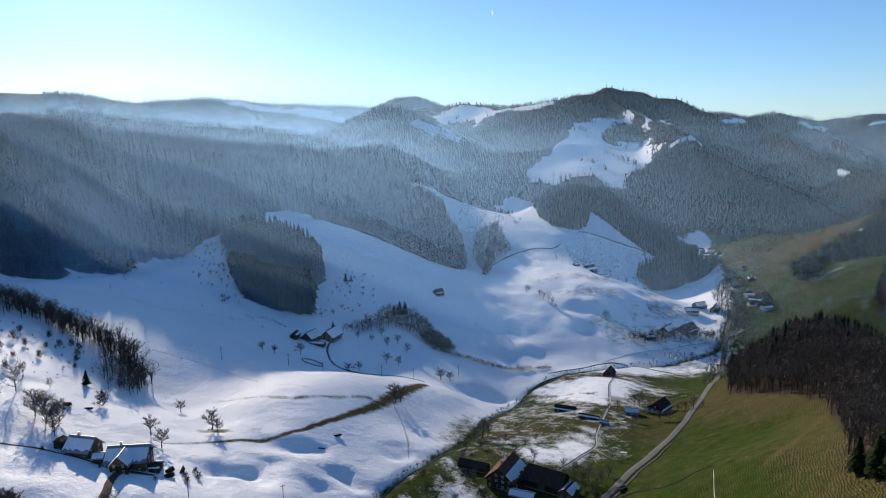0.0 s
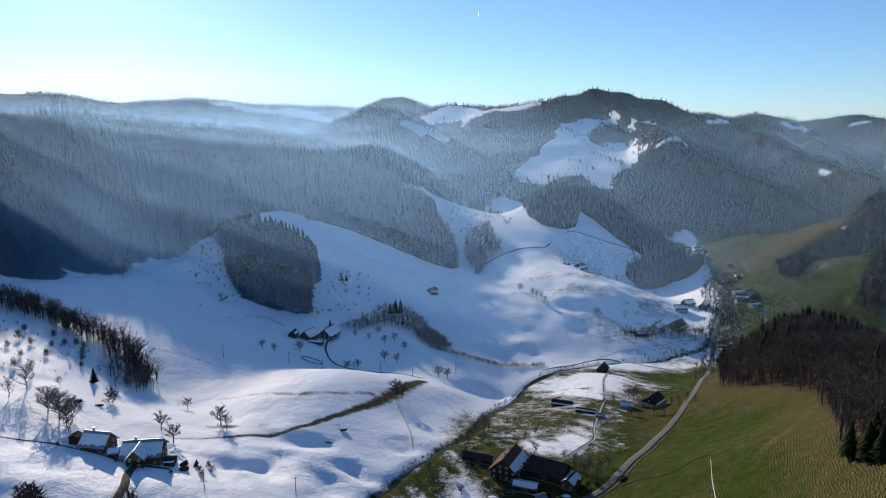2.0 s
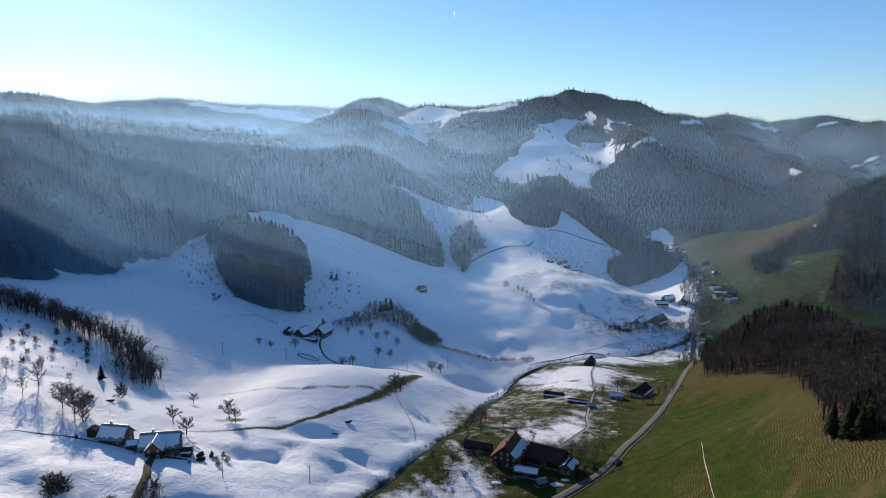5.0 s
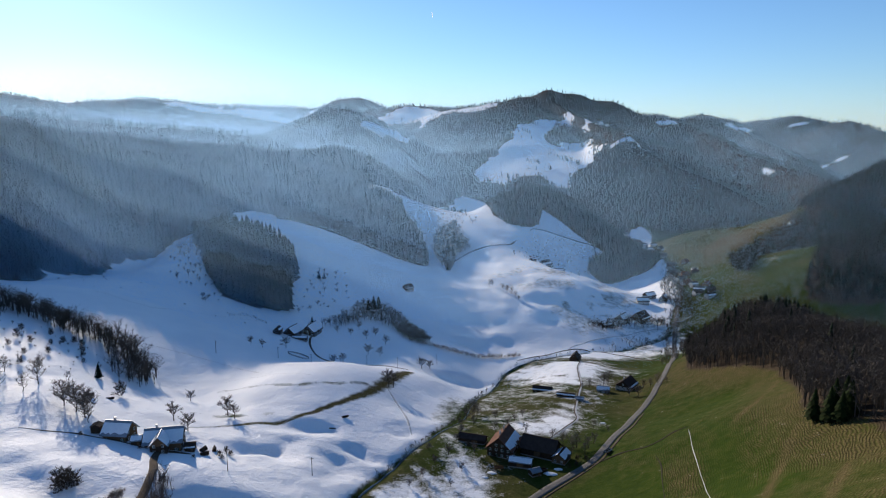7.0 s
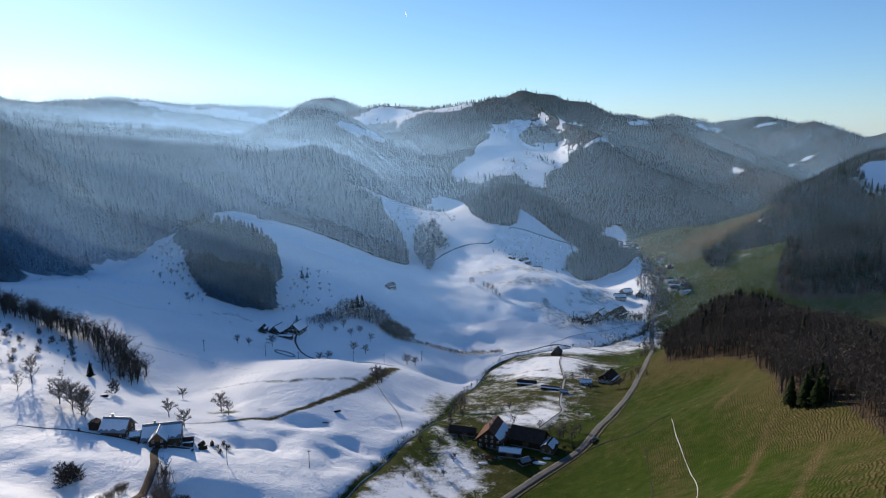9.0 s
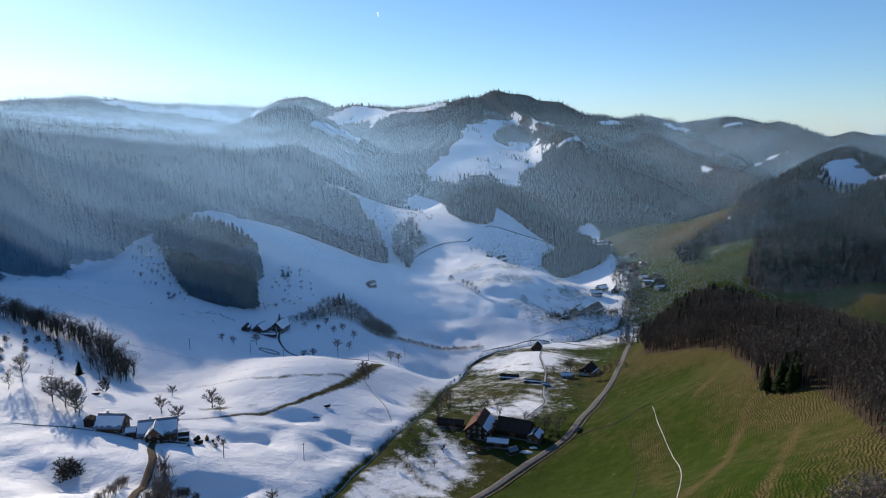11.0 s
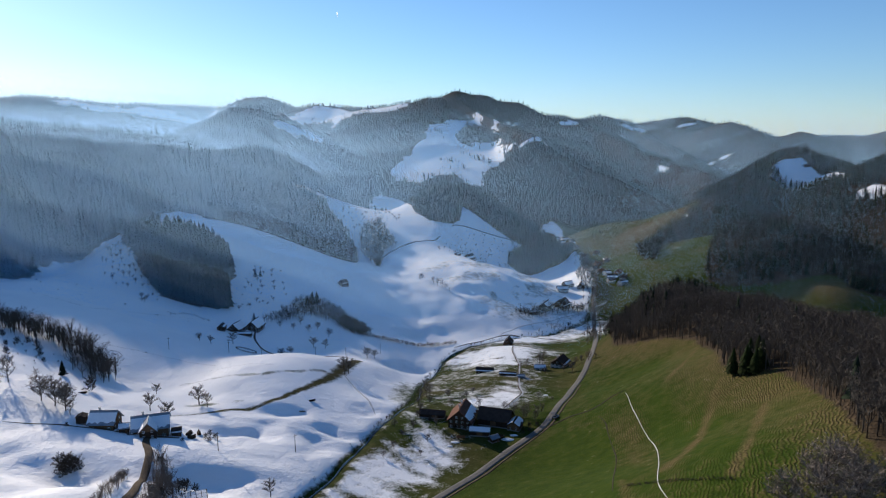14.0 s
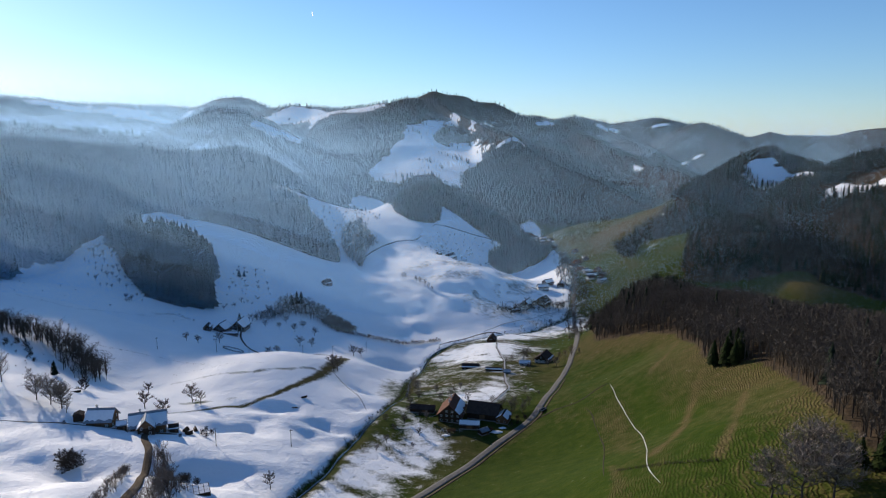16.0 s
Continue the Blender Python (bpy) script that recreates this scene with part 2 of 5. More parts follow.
ridge(0.50, 15, (388, 2412, 317), (488, 2515, 333), (585, 2594, 348), (621, 2616, 377), (654, 2608, 361), (720, 2578, 347), (757, 2546, 322), (834, 2499, 323), (879, 2461, 295), (931, 2441, 269))  # main peak
ridge(0.42, 25, (931, 2441, 269), (1098, 2696, 280), (1271, 2838, 254), (1528, 3158, 294), (1616, 3113, 277), (1671, 3083, 252), (1738, 3045, 271), (1864, 2967, 281), (1932, 2923, 265), (1918, 2812, 239), (1922, 2686, 250), (1940, 2548, 216), (1935, 2424, 175))  # far range
ridge(0.42, 25, (1998, 2502, 174), (2048, 2460, 177), (2113, 2471, 209), (2198, 2463, 187), (2286, 2380, 183), (2354, 2313, 179), (2496, 2158, 185), (2876, 1621, 201))  # east range
ridge(0.30, 60, (2768, 3160, 191), (2950, 2990, 192), (3058, 2879, 217), (3122, 2809, 229), (3322, 2570, 248))  # last range
ridge(0.75, 12, (603, 2549, 324), (633, 2052, 236), (600, 1697, 196), (598, 1651, 166), (660, 1622, 142), (706, 1579, 114), (748, 1502, 85), (775, 1407, 57), (801, 1297, 26))  # first spur
ridge(0.60, 14, (1187, 2657, 244), (1049, 2168, 196), (1008, 1964, 168), (1014, 1730, 125), (1024, 1546, 94), (1004, 1375, 73))  # second spur
ridge(0.60, 14, (1522, 2823, 217), (1393, 2319, 147), (1317, 2011, 100), (1248, 1754, 60))  # third spur
ridge(0.70, 18, (570, 905, 80), (634, 940, 97), (696, 981, 110), (794, 1032, 136), (870, 1073, 157), (915, 1087, 168), (959, 1075, 150), (941, 1010, 136), (875, 907, 124))  # east hill
ridge(0.50, 18, (875, 907, 124), (885, 854, 135), (914, 822, 167), (951, 732, 197))  # east shoulder
ridge(0.56, 12, (150, 1105, 66), (172, 1125, 80), (190, 1130, 97), (221, 1130, 111), (250, 1125, 102), (278, 1110, 79), (304, 1090, 55), (329, 1070, 34), (353, 1050, 16), (378, 1030, -4), (402, 1010, -18))  # wooded knoll
ridge(0.36, 15, (392, 806, 2), (422, 788, 32), (445, 776, 44), (477, 751, 57), (499, 725, 69), (560, 700, 82))  # meadow shoulder
ridge(0.42, 12, (430, 1060, -8), (456, 1040, 13), (496, 1013, 36), (532, 984, 55), (567, 953, 70), (595, 918, 84), (614, 901, 95))  # brown shoulder


def lattice(x, y, size, seed):
    """Smooth value noise from -1 to 1."""
    u, v = np.asarray(x) / size, np.asarray(y) / size
    i, j = np.floor(u).astype(np.int64), np.floor(v).astype(np.int64)
    a, b = u - i, v - j
    a, b = a * a * (3 - 2 * a), b * b * (3 - 2 * b)

    def at(p, q):
        n = (p * 374761393 + q * 668265263 + seed * 974634777) & 0x7FFFFFFF
        n = ((n ^ (n >> 13)) * 1274126177) & 0x7FFFFFFF
        return ((n ^ (n >> 16)) & 0xFFFF) / 32767.5 - 1

    top = at(i, j) * (1 - a) + at(i + 1, j) * a
    low = at(i, j + 1) * (1 - a) + at(i + 1, j + 1) * a
    return top * (1 - b) + low * b


def height(x, y):
    x, y = np.asarray(x, float), np.asarray(y, float)
    h = np.full(x.shape, 30.0)
    for mx, my, r, a in MOUNDS:
        h += a * np.exp(-((x - mx) ** 2 + (y - my) ** 2) / (r * r))
    for slope, soft, crest in RIDGES:
        best = np.full(x.shape, -1e9)
        for (ax, ay, az), (bx, by, bz) in zip(crest[:-1], crest[1:]):
            dx, dy = bx - ax, by - ay
            u = np.clip(((x - ax) * dx + (y - ay) * dy) / (dx * dx + dy * dy), 0, 1)
            d2 = (x - ax - u * dx) ** 2 + (y - ay - u * dy) ** 2
            best = np.maximum(best, az + u * (bz - az) - slope * (np.sqrt(d2 + soft * soft) - soft))
        h = np.maximum(h, best) + 5.0 * np.log1p(np.exp(-np.abs(h - best) / 5.0))
    far = np.clip((np.hypot(x, y) - 700) / 1200, 0, 1)
    h = h + far * (9 * lattice(x, y, 190, 3) + 5 * lattice(x, y, 80, 4)) + 0.7 * lattice(x, y, 34, 5) + 0.25 * lattice(x, y, 13, 6)
    h = h + (0.9 * lattice(x, y, 24, 7) + 0.5 * lattice(x * 0.6, y, 9, 8)) * np.clip((-40 - x) / 60, 0, 1) * np.clip((430 - y) / 80, 0, 1)
    h = h + 0.5 * lattice(x, y, 9, 11) * np.clip((x - 60) / 60, 0, 1) * np.clip((420 - y) / 40, 0, 1)
    slope = np.exp(-(((x - 170) / 150) ** 2 + ((y - 740) / 190) ** 2))
    h = h + slope * (3.0 * lattice(0.55 * x + 0.3 * y, 0.5 * y - 0.3 * x, 22, 17) + 1.3 * lattice(0.6 * x + 0.3 * y, 0.5 * y - 0.3 * x, 9, 18))
    u, v = x + 5.0 * lattice(x, y, 13, 19) + 1.6 * lattice(x, y, 5, 20), y + 6.0 * lattice(x, y, 13, 39) + 1.6 * lattice(x, y, 5, 40)
    for hx, hy, r, a in HOLLOWS:
        h = h - a * np.exp(-((u - hx) ** 2 * 0.6 + (v - hy) ** 2 * 1.5) / (r * r))
    for hx, hy, r, a in RISES:
        h = h + a * np.exp(-((x - hx) ** 2 + (y - hy) ** 2) / (r * r))
    return h


HOLLOWS = ((-87, 284, 10, 4.6), (-95, 276, 9, 3.4), (-79, 312, 11, 3.2), (-66, 316, 7, 1.6), (-53, 275, 8, 3.4), (-43, 293, 8, 3.6), (-56, 262, 7, 1.8), (-20, 328, 8, 1.8), (28, 499, 13, 4.5), (44, 500, 9, 3.0), (-104, 216, 17, 6.5), (-152, 214, 17, 5.5), (-185, 222, 16, 4.5), (-170, 190, 12, 3.0), (60, 585, 18, 4.0), (70, 640, 14, 2.5), (150, 690, 16, 3), (40, 640, 12, 2))
RISES = ((-20, 345, 22, 3.0), (5, 455, 26, 4.0), (45, 600, 12, 3), (78, 612, 10, 3), (130, 660, 14, 3.0), (235, 655, 22, 4), (500, 522, 42, 13), (120, 622, 40, 6.0), (185, 625, 36, 5.0))


WEST_WOOD = ((-318, 555), (-325, 579), (-320, 579), (-291, 613), (-287, 652), (-273, 683), (-266, 696), (-251, 718), (-231, 737), (-197, 727), (-210, 799), (-193, 834), (-169, 861), (-130, 795), (-120, 795), (-46, 782), (-5, 788), (22, 804), (30, 860), (29, 918), (21, 965), (9, 1007), (-2, 1049), (-24, 1067), (-47, 1072), (-60, 1120), (-20, 1230), (60, 1360), (20, 1420), (-120, 1320), (-240, 1110), (-340, 930), (-470, 900), (-640, 800), (-560, 520), (-400, 500))
FIR_STAND = ((-222, 699), (-232, 697), (-209, 653), (-200, 624), (-180, 598), (-154, 596), (-130, 602), (-120, 605), (-124, 649), (-117, 661), (-125, 684), (-141, 703))
KNOLL_WOOD = ((153, 1064), (166, 1023), (201, 1012), (219, 1026), (233, 1064), (256, 1036), (278, 1010), (301, 989), (317, 975), (283, 956), (269, 924), (283, 902), (299, 902), (326, 914), (352, 932), (373, 946), (405, 985), (412, 1012), (380, 1065), (330, 1120), (290, 1160), (225, 1180), (180, 1165), (150, 1130))
EAST_WOOD = ((218, 500), (190, 432), (174, 398), (176, 369), (182, 340), (184, 312), (168, 273), (144, 227), (146, 209), (148, 194), (138, 165), (118, 132), (100, 102), (92, 86), (85, 71), (70, 40), (300, 20), (320, 150), (312, 260), (305, 350), (295, 430), (268, 492))
HILL_WOOD = ((589, 909), (550, 886), (565, 829), (558, 807), (439, 666), (416, 636), (407, 616), (424, 597), (446, 590), (480, 582), (502, 576), (521, 577), (538, 573), (539, 562), (524, 539), (620, 480), (760, 420), (900, 500), (1050, 800), (1150, 1150), (1000, 1250), (900, 1220), (640, 1010))
PLATEAU_SNOW = ((-74, 1940), (-11, 2592), (75, 2644), (160, 2638), (220, 2424), (236, 2362), (293, 2365), (381, 2372), (341, 2278), (273, 2237), (222, 2284), (189, 2330), (144, 2261), (119, 2195), (101, 2306), (23, 2437))
HILL_SNOW = ((-75, 1835), (-52, 1916), (1, 1930), (68, 2117), (24, 1797), (-34, 1783))
VALLEY_SNOW = ((206, 1687), (288, 1808), (355, 1934), (389, 2049), (483, 2134), (602, 2289), (702, 2406), (566, 2163), (486, 2046), (445, 1926), (464, 1857), (519, 1929), (566, 1907), (548, 1790), (538, 1721), (502, 1661), (449, 1639), (397, 1536), (369, 1514), (364, 1575), (333, 1595), (288, 1585), (254, 1558), (204, 1592))
HIGH_SNOW = ((621, 2135), (752, 2357), (772, 2317), (603, 2003))
SADDLE_SNOW = ((116, 1434), (158, 1500), (192, 1468), (209, 1289), (150, 1066))
SPUR_TOP_SNOW = ((541, 1661), (552, 1670), (595, 1690), (640, 1790), (650, 1720), (607, 1670), (571, 1650))
SPUR_SNOW = ((1627, 2412), (1653, 2297), (1622, 2288), (1605, 2399))
SIDE_SNOW = ((1692, 2419), (1735, 2396), (1704, 2369), (1675, 2378))
LEDGE_SNOW = ((993, 1694), (1020, 1655), (1000, 1645), (985, 1675))
FOOT_SNOW = ((446, 1258), (488, 1264), (494, 1242), (450, 1244))
CREST_SNOW = ((977, 2410), (1168, 2617), (1013, 2356), (962, 2346))
RANGE_SNOW = ((1552, 3019), (1651, 2956), (1619, 2913), (1556, 2939))
NORTH_SNOW = ((1792, 2925), (1911, 2843), (1777, 2849))
CAP_SNOW = ((1843, 2728), (1842, 2625))
EAST_HILL_SNOW = ((814, 1035), (853, 1056), (889, 1071), (910, 1065), (916, 1042), (905, 975), (850, 880), (825, 866), (860, 940), (850, 985), (807, 980), (812, 1009))
SHOULDER_SNOW = ((797, 830), (812, 802), (809, 777), (825, 736), (800, 712), (796, 774), (777, 809))
SHOULDER_GRASS = ((813, 803), (839, 786), (852, 762), (825, 736), (810, 776))
GLADE = ((499, 652), (518, 657), (555, 662), (555, 651), (530, 642), (511, 639))
MEADOW_WOOD = ((415, 800), (430, 818), (455, 810), (452, 782), (432, 760), (415, 738), (400, 724), (396, 745), (408, 770))
SLOPE_WOOD = ((466, 864), (500, 880), (529, 891), (550, 886), (570, 836), (558, 811), (520, 800), (480, 830))
GREEN_FIELD = ((74, 270), (88, 259), (94, 251), (86, 230), (76, 208), (54, 166), (36, 128), (0, 90), (-80, 150), (-25, 196), (10, 228), (45, 258))
HILL_CLEARING = ((443, 575), (471, 578), (503, 566), (518, 552), (503, 524), (481, 538), (456, 560))
BROWN_FIELD = ((440, 945), (490, 965), (545, 945), (580, 915), (551, 889), (510, 892), (477, 885), (445, 906))
MEADOW = ((320, 676), (395, 790), (434, 775), (520, 800), (559, 808), (439, 666), (410, 626), (384, 642), (340, 640))


def inside(x, y, poly):
    x, y = np.asarray(x, float), np.asarray(y, float)
    hit = np.zeros(x.shape, bool)
    for (ax, ay), (bx, by) in zip(poly, poly[1:] + poly[:1]):
        if ay != by:
            hit ^= ((ay > y) != (by > y)) & (x < (bx - ax) * (y - ay) / (by - ay) + ax)
    return hit


def off_line(x, y, pts):
    d = np.full(np.shape(x), 1e9)
    for (ax, ay), (bx, by) in zip(pts[:-1], pts[1:]):
        dx, dy = bx - ax, by - ay
        u = np.clip(((x - ax) * dx + (y - ay) * dy) / (dx * dx + dy * dy), 0, 1)
        d = np.minimum(d, np.hypot(x - ax - u * dx, y - ay - u * dy))
    return d


SNOWS = (SPUR_TOP_SNOW, PLATEAU_SNOW, HILL_SNOW, VALLEY_SNOW, HIGH_SNOW, SADDLE_SNOW, SPUR_SNOW, SIDE_SNOW, LEDGE_SNOW, FOOT_SNOW, CREST_SNOW, RANGE_SNOW, NORTH_SNOW, CAP_SNOW, EAST_HILL_SNOW, SHOULDER_SNOW)
WOODS = (WEST_WOOD, FIR_STAND, KNOLL_WOOD, EAST_WOOD, HILL_WOOD, MEADOW_WOOD, SLOPE_WOOD)
STREAM = ((-78, 190), (-53, 233), (-41, 262), (-20, 304), (-3, 333), (17, 374), (27, 412), (41, 455), (70, 520), (101, 550), (150, 575), (213, 600), (270, 640), (322, 735), (365, 840), (402, 950), (430, 1080), (500, 1250))
CATTLE_PATHS = (((136, 216), (120, 200), (101, 179), (72, 148), (59, 140)), ((122, 169), (81, 126), (64, 111)), ((172, 289), (144, 262), (126, 248)))
BANK = ((-140, 290), (-121, 300), (-105, 309), (-86, 319), (-71, 331), (-57, 349), (-44, 372), (-33, 400), (-24, 429), (-14, 460))
UPPER_BANK = ((-132, 373), (-115, 371), (-84, 361), (-62, 372), (-45, 388))
ROAD = ((-60, 178), (-25, 201), (7, 232), (37, 259), (55, 273), (73, 286), (86, 301), (100, 320), (122, 351), (143, 381), (165, 418), (184, 450), (203, 486), (240, 560), (262, 610), (300, 690), (345, 778), (385, 880), (405, 960), (420, 1040), (470, 1180))


def far_wood(x, y):
    """The wooded hills beyond the valley: everything steep and high that is no clearing."""
    z = height(x, y)
    w = (y > 1240) & (z > 45) | (y > 1180) & (x > 290) & (z > 6) & (off_line(x, y, STREAM) > 45) | (y > 900) & (x < -220 + (y - 900) * 0.35) | (y > 700) & (x < -380)
    x, y = x + 16 * lattice(x, y, 45, 12) + 9 * lattice(x, y, 17, 13), y + 26 * lattice(x, y, 45, 14) + 12 * lattice(x, y, 17, 15)
    for p in SNOWS:
        w &= ~inside(x, y, p) | (lattice(x, y, 30, 16) > 0.62)
    w &= ~((y > 2950) & (x < -330) & (lattice(x, y, 140, 9) > -0.1))
    return w


def mesh_of(name, verts, faces):
    """A mesh from arrays of vertices and of triangles or quads."""
    me = bpy.data.meshes.new(name)
    verts, faces = np.asarray(verts, np.float32), np.asarray(faces, np.int32)
    me.vertices.add(len(verts))
    me.vertices.foreach_set("co", verts.ravel())
    n = faces.shape[1]
    me.loops.add(faces.size)
    me.loops.foreach_set("vertex_index", faces.ravel())
    me.polygons.add(len(faces))
    me.polygons.foreach_set("loop_start", np.arange(0, faces.size, n, dtype=np.int32))
    me.update(calc_edges=True)
    return me


def steps(*spans):
    out = []
    for a, b, s in spans:
        out.extend(np.arange(a, b, s))
    out.append(spans[-1][1])
    return np.array(out)


gx = steps((-3400, -1200, 60), (-1200, -420, 20), (-420, -250, 6), (-250, 320, 2.6), (320, 700, 6), (700, 1300, 15), (1300, 3400, 45))
gy = steps((-900, 60, 40), (60, 580, 2.6), (580, 1100, 4.5), (1100, 1900, 12), (1900, 3000, 22), (3000, 4700, 60))
X, Y = np.meshgrid(gx, gy)
Z = height(X, Y)
near_stream = off_line(X, Y, STREAM)
Z = Z - 1.8 * np.exp(-(near_stream / 3.0) ** 2)
nx, ny = len(gx), len(gy)
idx = np.arange(nx * ny).reshape(ny, nx)
quads = np.stack([idx[:-1, :-1], idx[:-1, 1:], idx[1:, 1:], idx[1:, :-1]], -1).reshape(-1, 4)
ground_mesh = mesh_of("ground", np.stack([X, Y, Z], -1).reshape(-1, 3), quads)
ground_mesh.polygons.foreach_set("use_smooth", np.ones(len(quads), bool))

# what lies on the land: snow, dry grass, leaf litter


def side_of_stream(x, y):
    """Metres to the east of the stream (west: minus)."""
    sx = np.interp(y, [p[1] for p in STREAM], [p[0] for p in STREAM])
    return x - sx


def spot(cx, cy, rx, ry, turn=0.0):
    """One at the centre of an oval, falling off round it."""
    c, q = math.cos(radians(turn)), math.sin(radians(turn))
    u, v = (X - cx) * c + (Y - cy) * q, -(X - cx) * q + (Y - cy) * c
    return np.exp(-((u / rx) ** 2 + (v / ry) ** 2))


east = side_of_stream(X, Y)
snow = np.clip(0.5 - (east - 1) / 9 + 0.3 * lattice(X, Y, 22, 21), 0, 1) - 0.6 * spot(12, 385, 12, 40, -12)
# thin snow between the farms east of the stream, and the half-bare flats beyond
patchy = 1.2 * spot(64, 350, 31, 19, 55) + 1.25 * spot(-14, 262, 40, 23, 50) + 1.1 * spot(-42, 218, 36, 18, 50) + 1.5 * spot(108, 500, 52, 32, -20) + 1.2 * spot(108, 468, 52, 19, 65) + 0.6 * spot(5, 330, 12, 26, 0) + 0.5 * spot(40, 345, 18, 12, 0)
patchy = patchy * (0.66 + 0.42 * lattice(X + 0.6 * Y, Y * 0.5, 13, 22) + 0.38 * lattice(X + 0.6 * Y, Y * 0.5, 5.5, 25)) - 0.75 * spot(54, 352, 13, 9, 40) - 0.35 * spot(100, 470, 14, 9, 30)
snow = np.maximum(snow, np.clip(patchy * 1.15, 0, 0.84) * (east > -4))
dusting = np.clip((Y - 300) / 60, 0, 1) * np.clip((560 - Y) / 30, 0, 1) * np.clip((0.38 * Y - 22 - X) / 15, 0, 1) * (east > -4)
snow = np.maximum(snow, dusting * (0.34 + 0.22 * lattice(X + 0.6 * Y, Y * 0.5, 9, 48)))
flats = np.clip((Y - 525 - 0.1 * (X - 130)) / 40, 0, 1) * np.clip((310 - X + (Y - 620) * 0.20) / 60, 0, 1)
snow = np.maximum(snow, flats * (0.86 + 0.26 * lattice(X, Y, 40, 23) + 0.15 * lattice(X, Y, 14, 26)))
snow = np.where((Y > 1120) & (X < 290), 1.0, snow)
# the bare bank and thin places in the western snow
bare = 0.95 * np.exp(-(off_line(X, Y, BANK) / np.interp(Y, [300, 340, 400, 450, 530], [1.4, 2.0, 4.5, 4.5, 2.0])) ** 2) * np.clip((X + 135) / 30, 0.45, 1)
bare = np.maximum(bare, (0.45 + 0.3 * lattice(X, Y, 9, 46)) * np.exp(-(off_line(X, Y, UPPER_BANK) / 2.6) ** 2))
bare = np.maximum(bare, 0.55 * spot(-120, 322, 26, 4, 10) * (0.6 + lattice(X, Y, 8, 27)))
bare = np.maximum(bare, 0.5 * np.exp(-(off_line(X, Y, STREAM) / 3.0) ** 2))
bare = np.maximum(bare, np.clip(0.5 * lattice(X, Y, 26, 28) + 0.1, 0, 0.4) * spot(170, 760, 90, 60, 0))
thin = spot(190, 720, 130, 130) * np.clip(0.15 + 0.55 * lattice(0.5 * X + 0.3 * Y, 0.55 * Y - 0.3 * X, 20, 34) + 0.3 * lattice(X, Y, 9, 35), 0, 0.42)
bare = np.maximum(bare, thin * np.clip((X - 110) / 60, 0, 1))
snow = np.clip(snow - bare, 0, 1)
wood = np.zeros(X.shape)
for p in WOODS:
    wood = np.maximum(wood, inside(X, Y, p))
wood = np.maximum(wood, far_wood(X, Y))
snow = np.where(wood > 0, 0.0, snow)
for p in SNOWS:
    snow = np.where(inside(X + 16 * lattice(X, Y, 45, 12) + 9 * lattice(X, Y, 17, 13), Y + 26 * lattice(X, Y, 45, 14) + 12 * lattice(X, Y, 17, 15), p), 1.0, snow)
flecks = 0.7 * spot(440, 736, 9, 5) + 0.8 * spot(556, 891, 7, 5) + 0.8 * spot(560, 861, 9, 4) + 0.5 * spot(410, 640, 14, 4, 40)
snow = np.maximum(snow, flecks * (0.7 + 0.6 * lattice(X, Y, 7, 47)))
snow = np.where((Y > 2950) & (X < -330) & (wood == 0), 1.0, snow)
edge_of_wood = off_line(X, Y, EAST_WOOD[1:16])
dry = np.clip(0.62 * np.exp(-(edge_of_wood / 30) ** 2) + 0.16 * np.exp(-(edge_of_wood / 75) ** 2) * np.clip((X - 75) / 30, 0, 1) + 0.16 * lattice(X, Y, 26, 29) - 0.12 - 0.35 * spot(118, 245, 16, 30, -20), 0, 0.95) * (Y < 480) * np.clip((X - (0.38 * Y - 15)) / 12, 0, 1)
dry = np.maximum(dry, (0.48 + 0.38 * lattice(X, Y, 24, 30)) * (Y < 560) * (X < 0.38 * Y - 8) * (east > 0))
dry = np.maximum(dry, 0.75 * spot(132, 425, 45, 32, 60) + 0.3 * spot(20, 300, 40, 60) * (east > 0))
dry = np.where((Y > 560) & (X > 330), 0.12 + 0.35 * lattice(X, Y, 60, 24), dry)
dry = np.where((Y > 860) & (X > 400) & (wood == 0), 0.45 + 0.3 * lattice(X, Y, 40, 24), dry)
dry = np.where(inside(X, Y, MEADOW), 0.10 + 0.35 * lattice(X, Y, 30, 36) + 0.3 * np.clip((400 - X) / 60, 0, 1), dry)
dry = np.where(inside(X, Y, BROWN_FIELD), 0.95, dry)
dry = np.where(inside(X, Y, GREEN_FIELD), 0.10 * lattice(X, Y, 20, 37), dry)
dry = np.maximum(dry, 0.42 * spot(84, 205, 9, 62, -22) * (1 - inside(X, Y, GREEN_FIELD)))
for path in CATTLE_PATHS:
    dry = np.maximum(dry, (1.1 + 0.4 * lattice(X, Y, 8, 45)) * np.exp(-(off_line(X, Y, path) / 2.0) ** 2))
dry = np.maximum(dry, 0.95 * spot(505, 540, 55, 34))
dry = np.maximum(dry, 0.85 * np.exp(-(off_line(X, Y, BANK) / 8) ** 2))
dry = np.maximum(dry, 0.75 * spot(190, 720, 130, 130))
snow = snow + 0.4 * np.clip((snow - 0.8) / 0.2, 0, 1)
treads = np.where(inside(X, Y, GREEN_FIELD), 0.06, 1.0) * np.where((Y < 520) & (X > 0.38 * Y - 20), 1.0, 0.35) * np.clip(1.3 - snow, 0.06, 1)
colours = np.stack([snow, dry, wood, treads], -1).reshape(-1, 4).astype(np.float32)
attr = ground_mesh.color_attributes.new("cover", "FLOAT_COLOR", "POINT")
attr.data.foreach_set("color", colours.ravel())
ground_mesh.materials.append(GROUND)
ground = tagged(new("ground", ground_mesh), "snowy pasture valley between wooded hills with green grass slope", "ground", kind="structure")

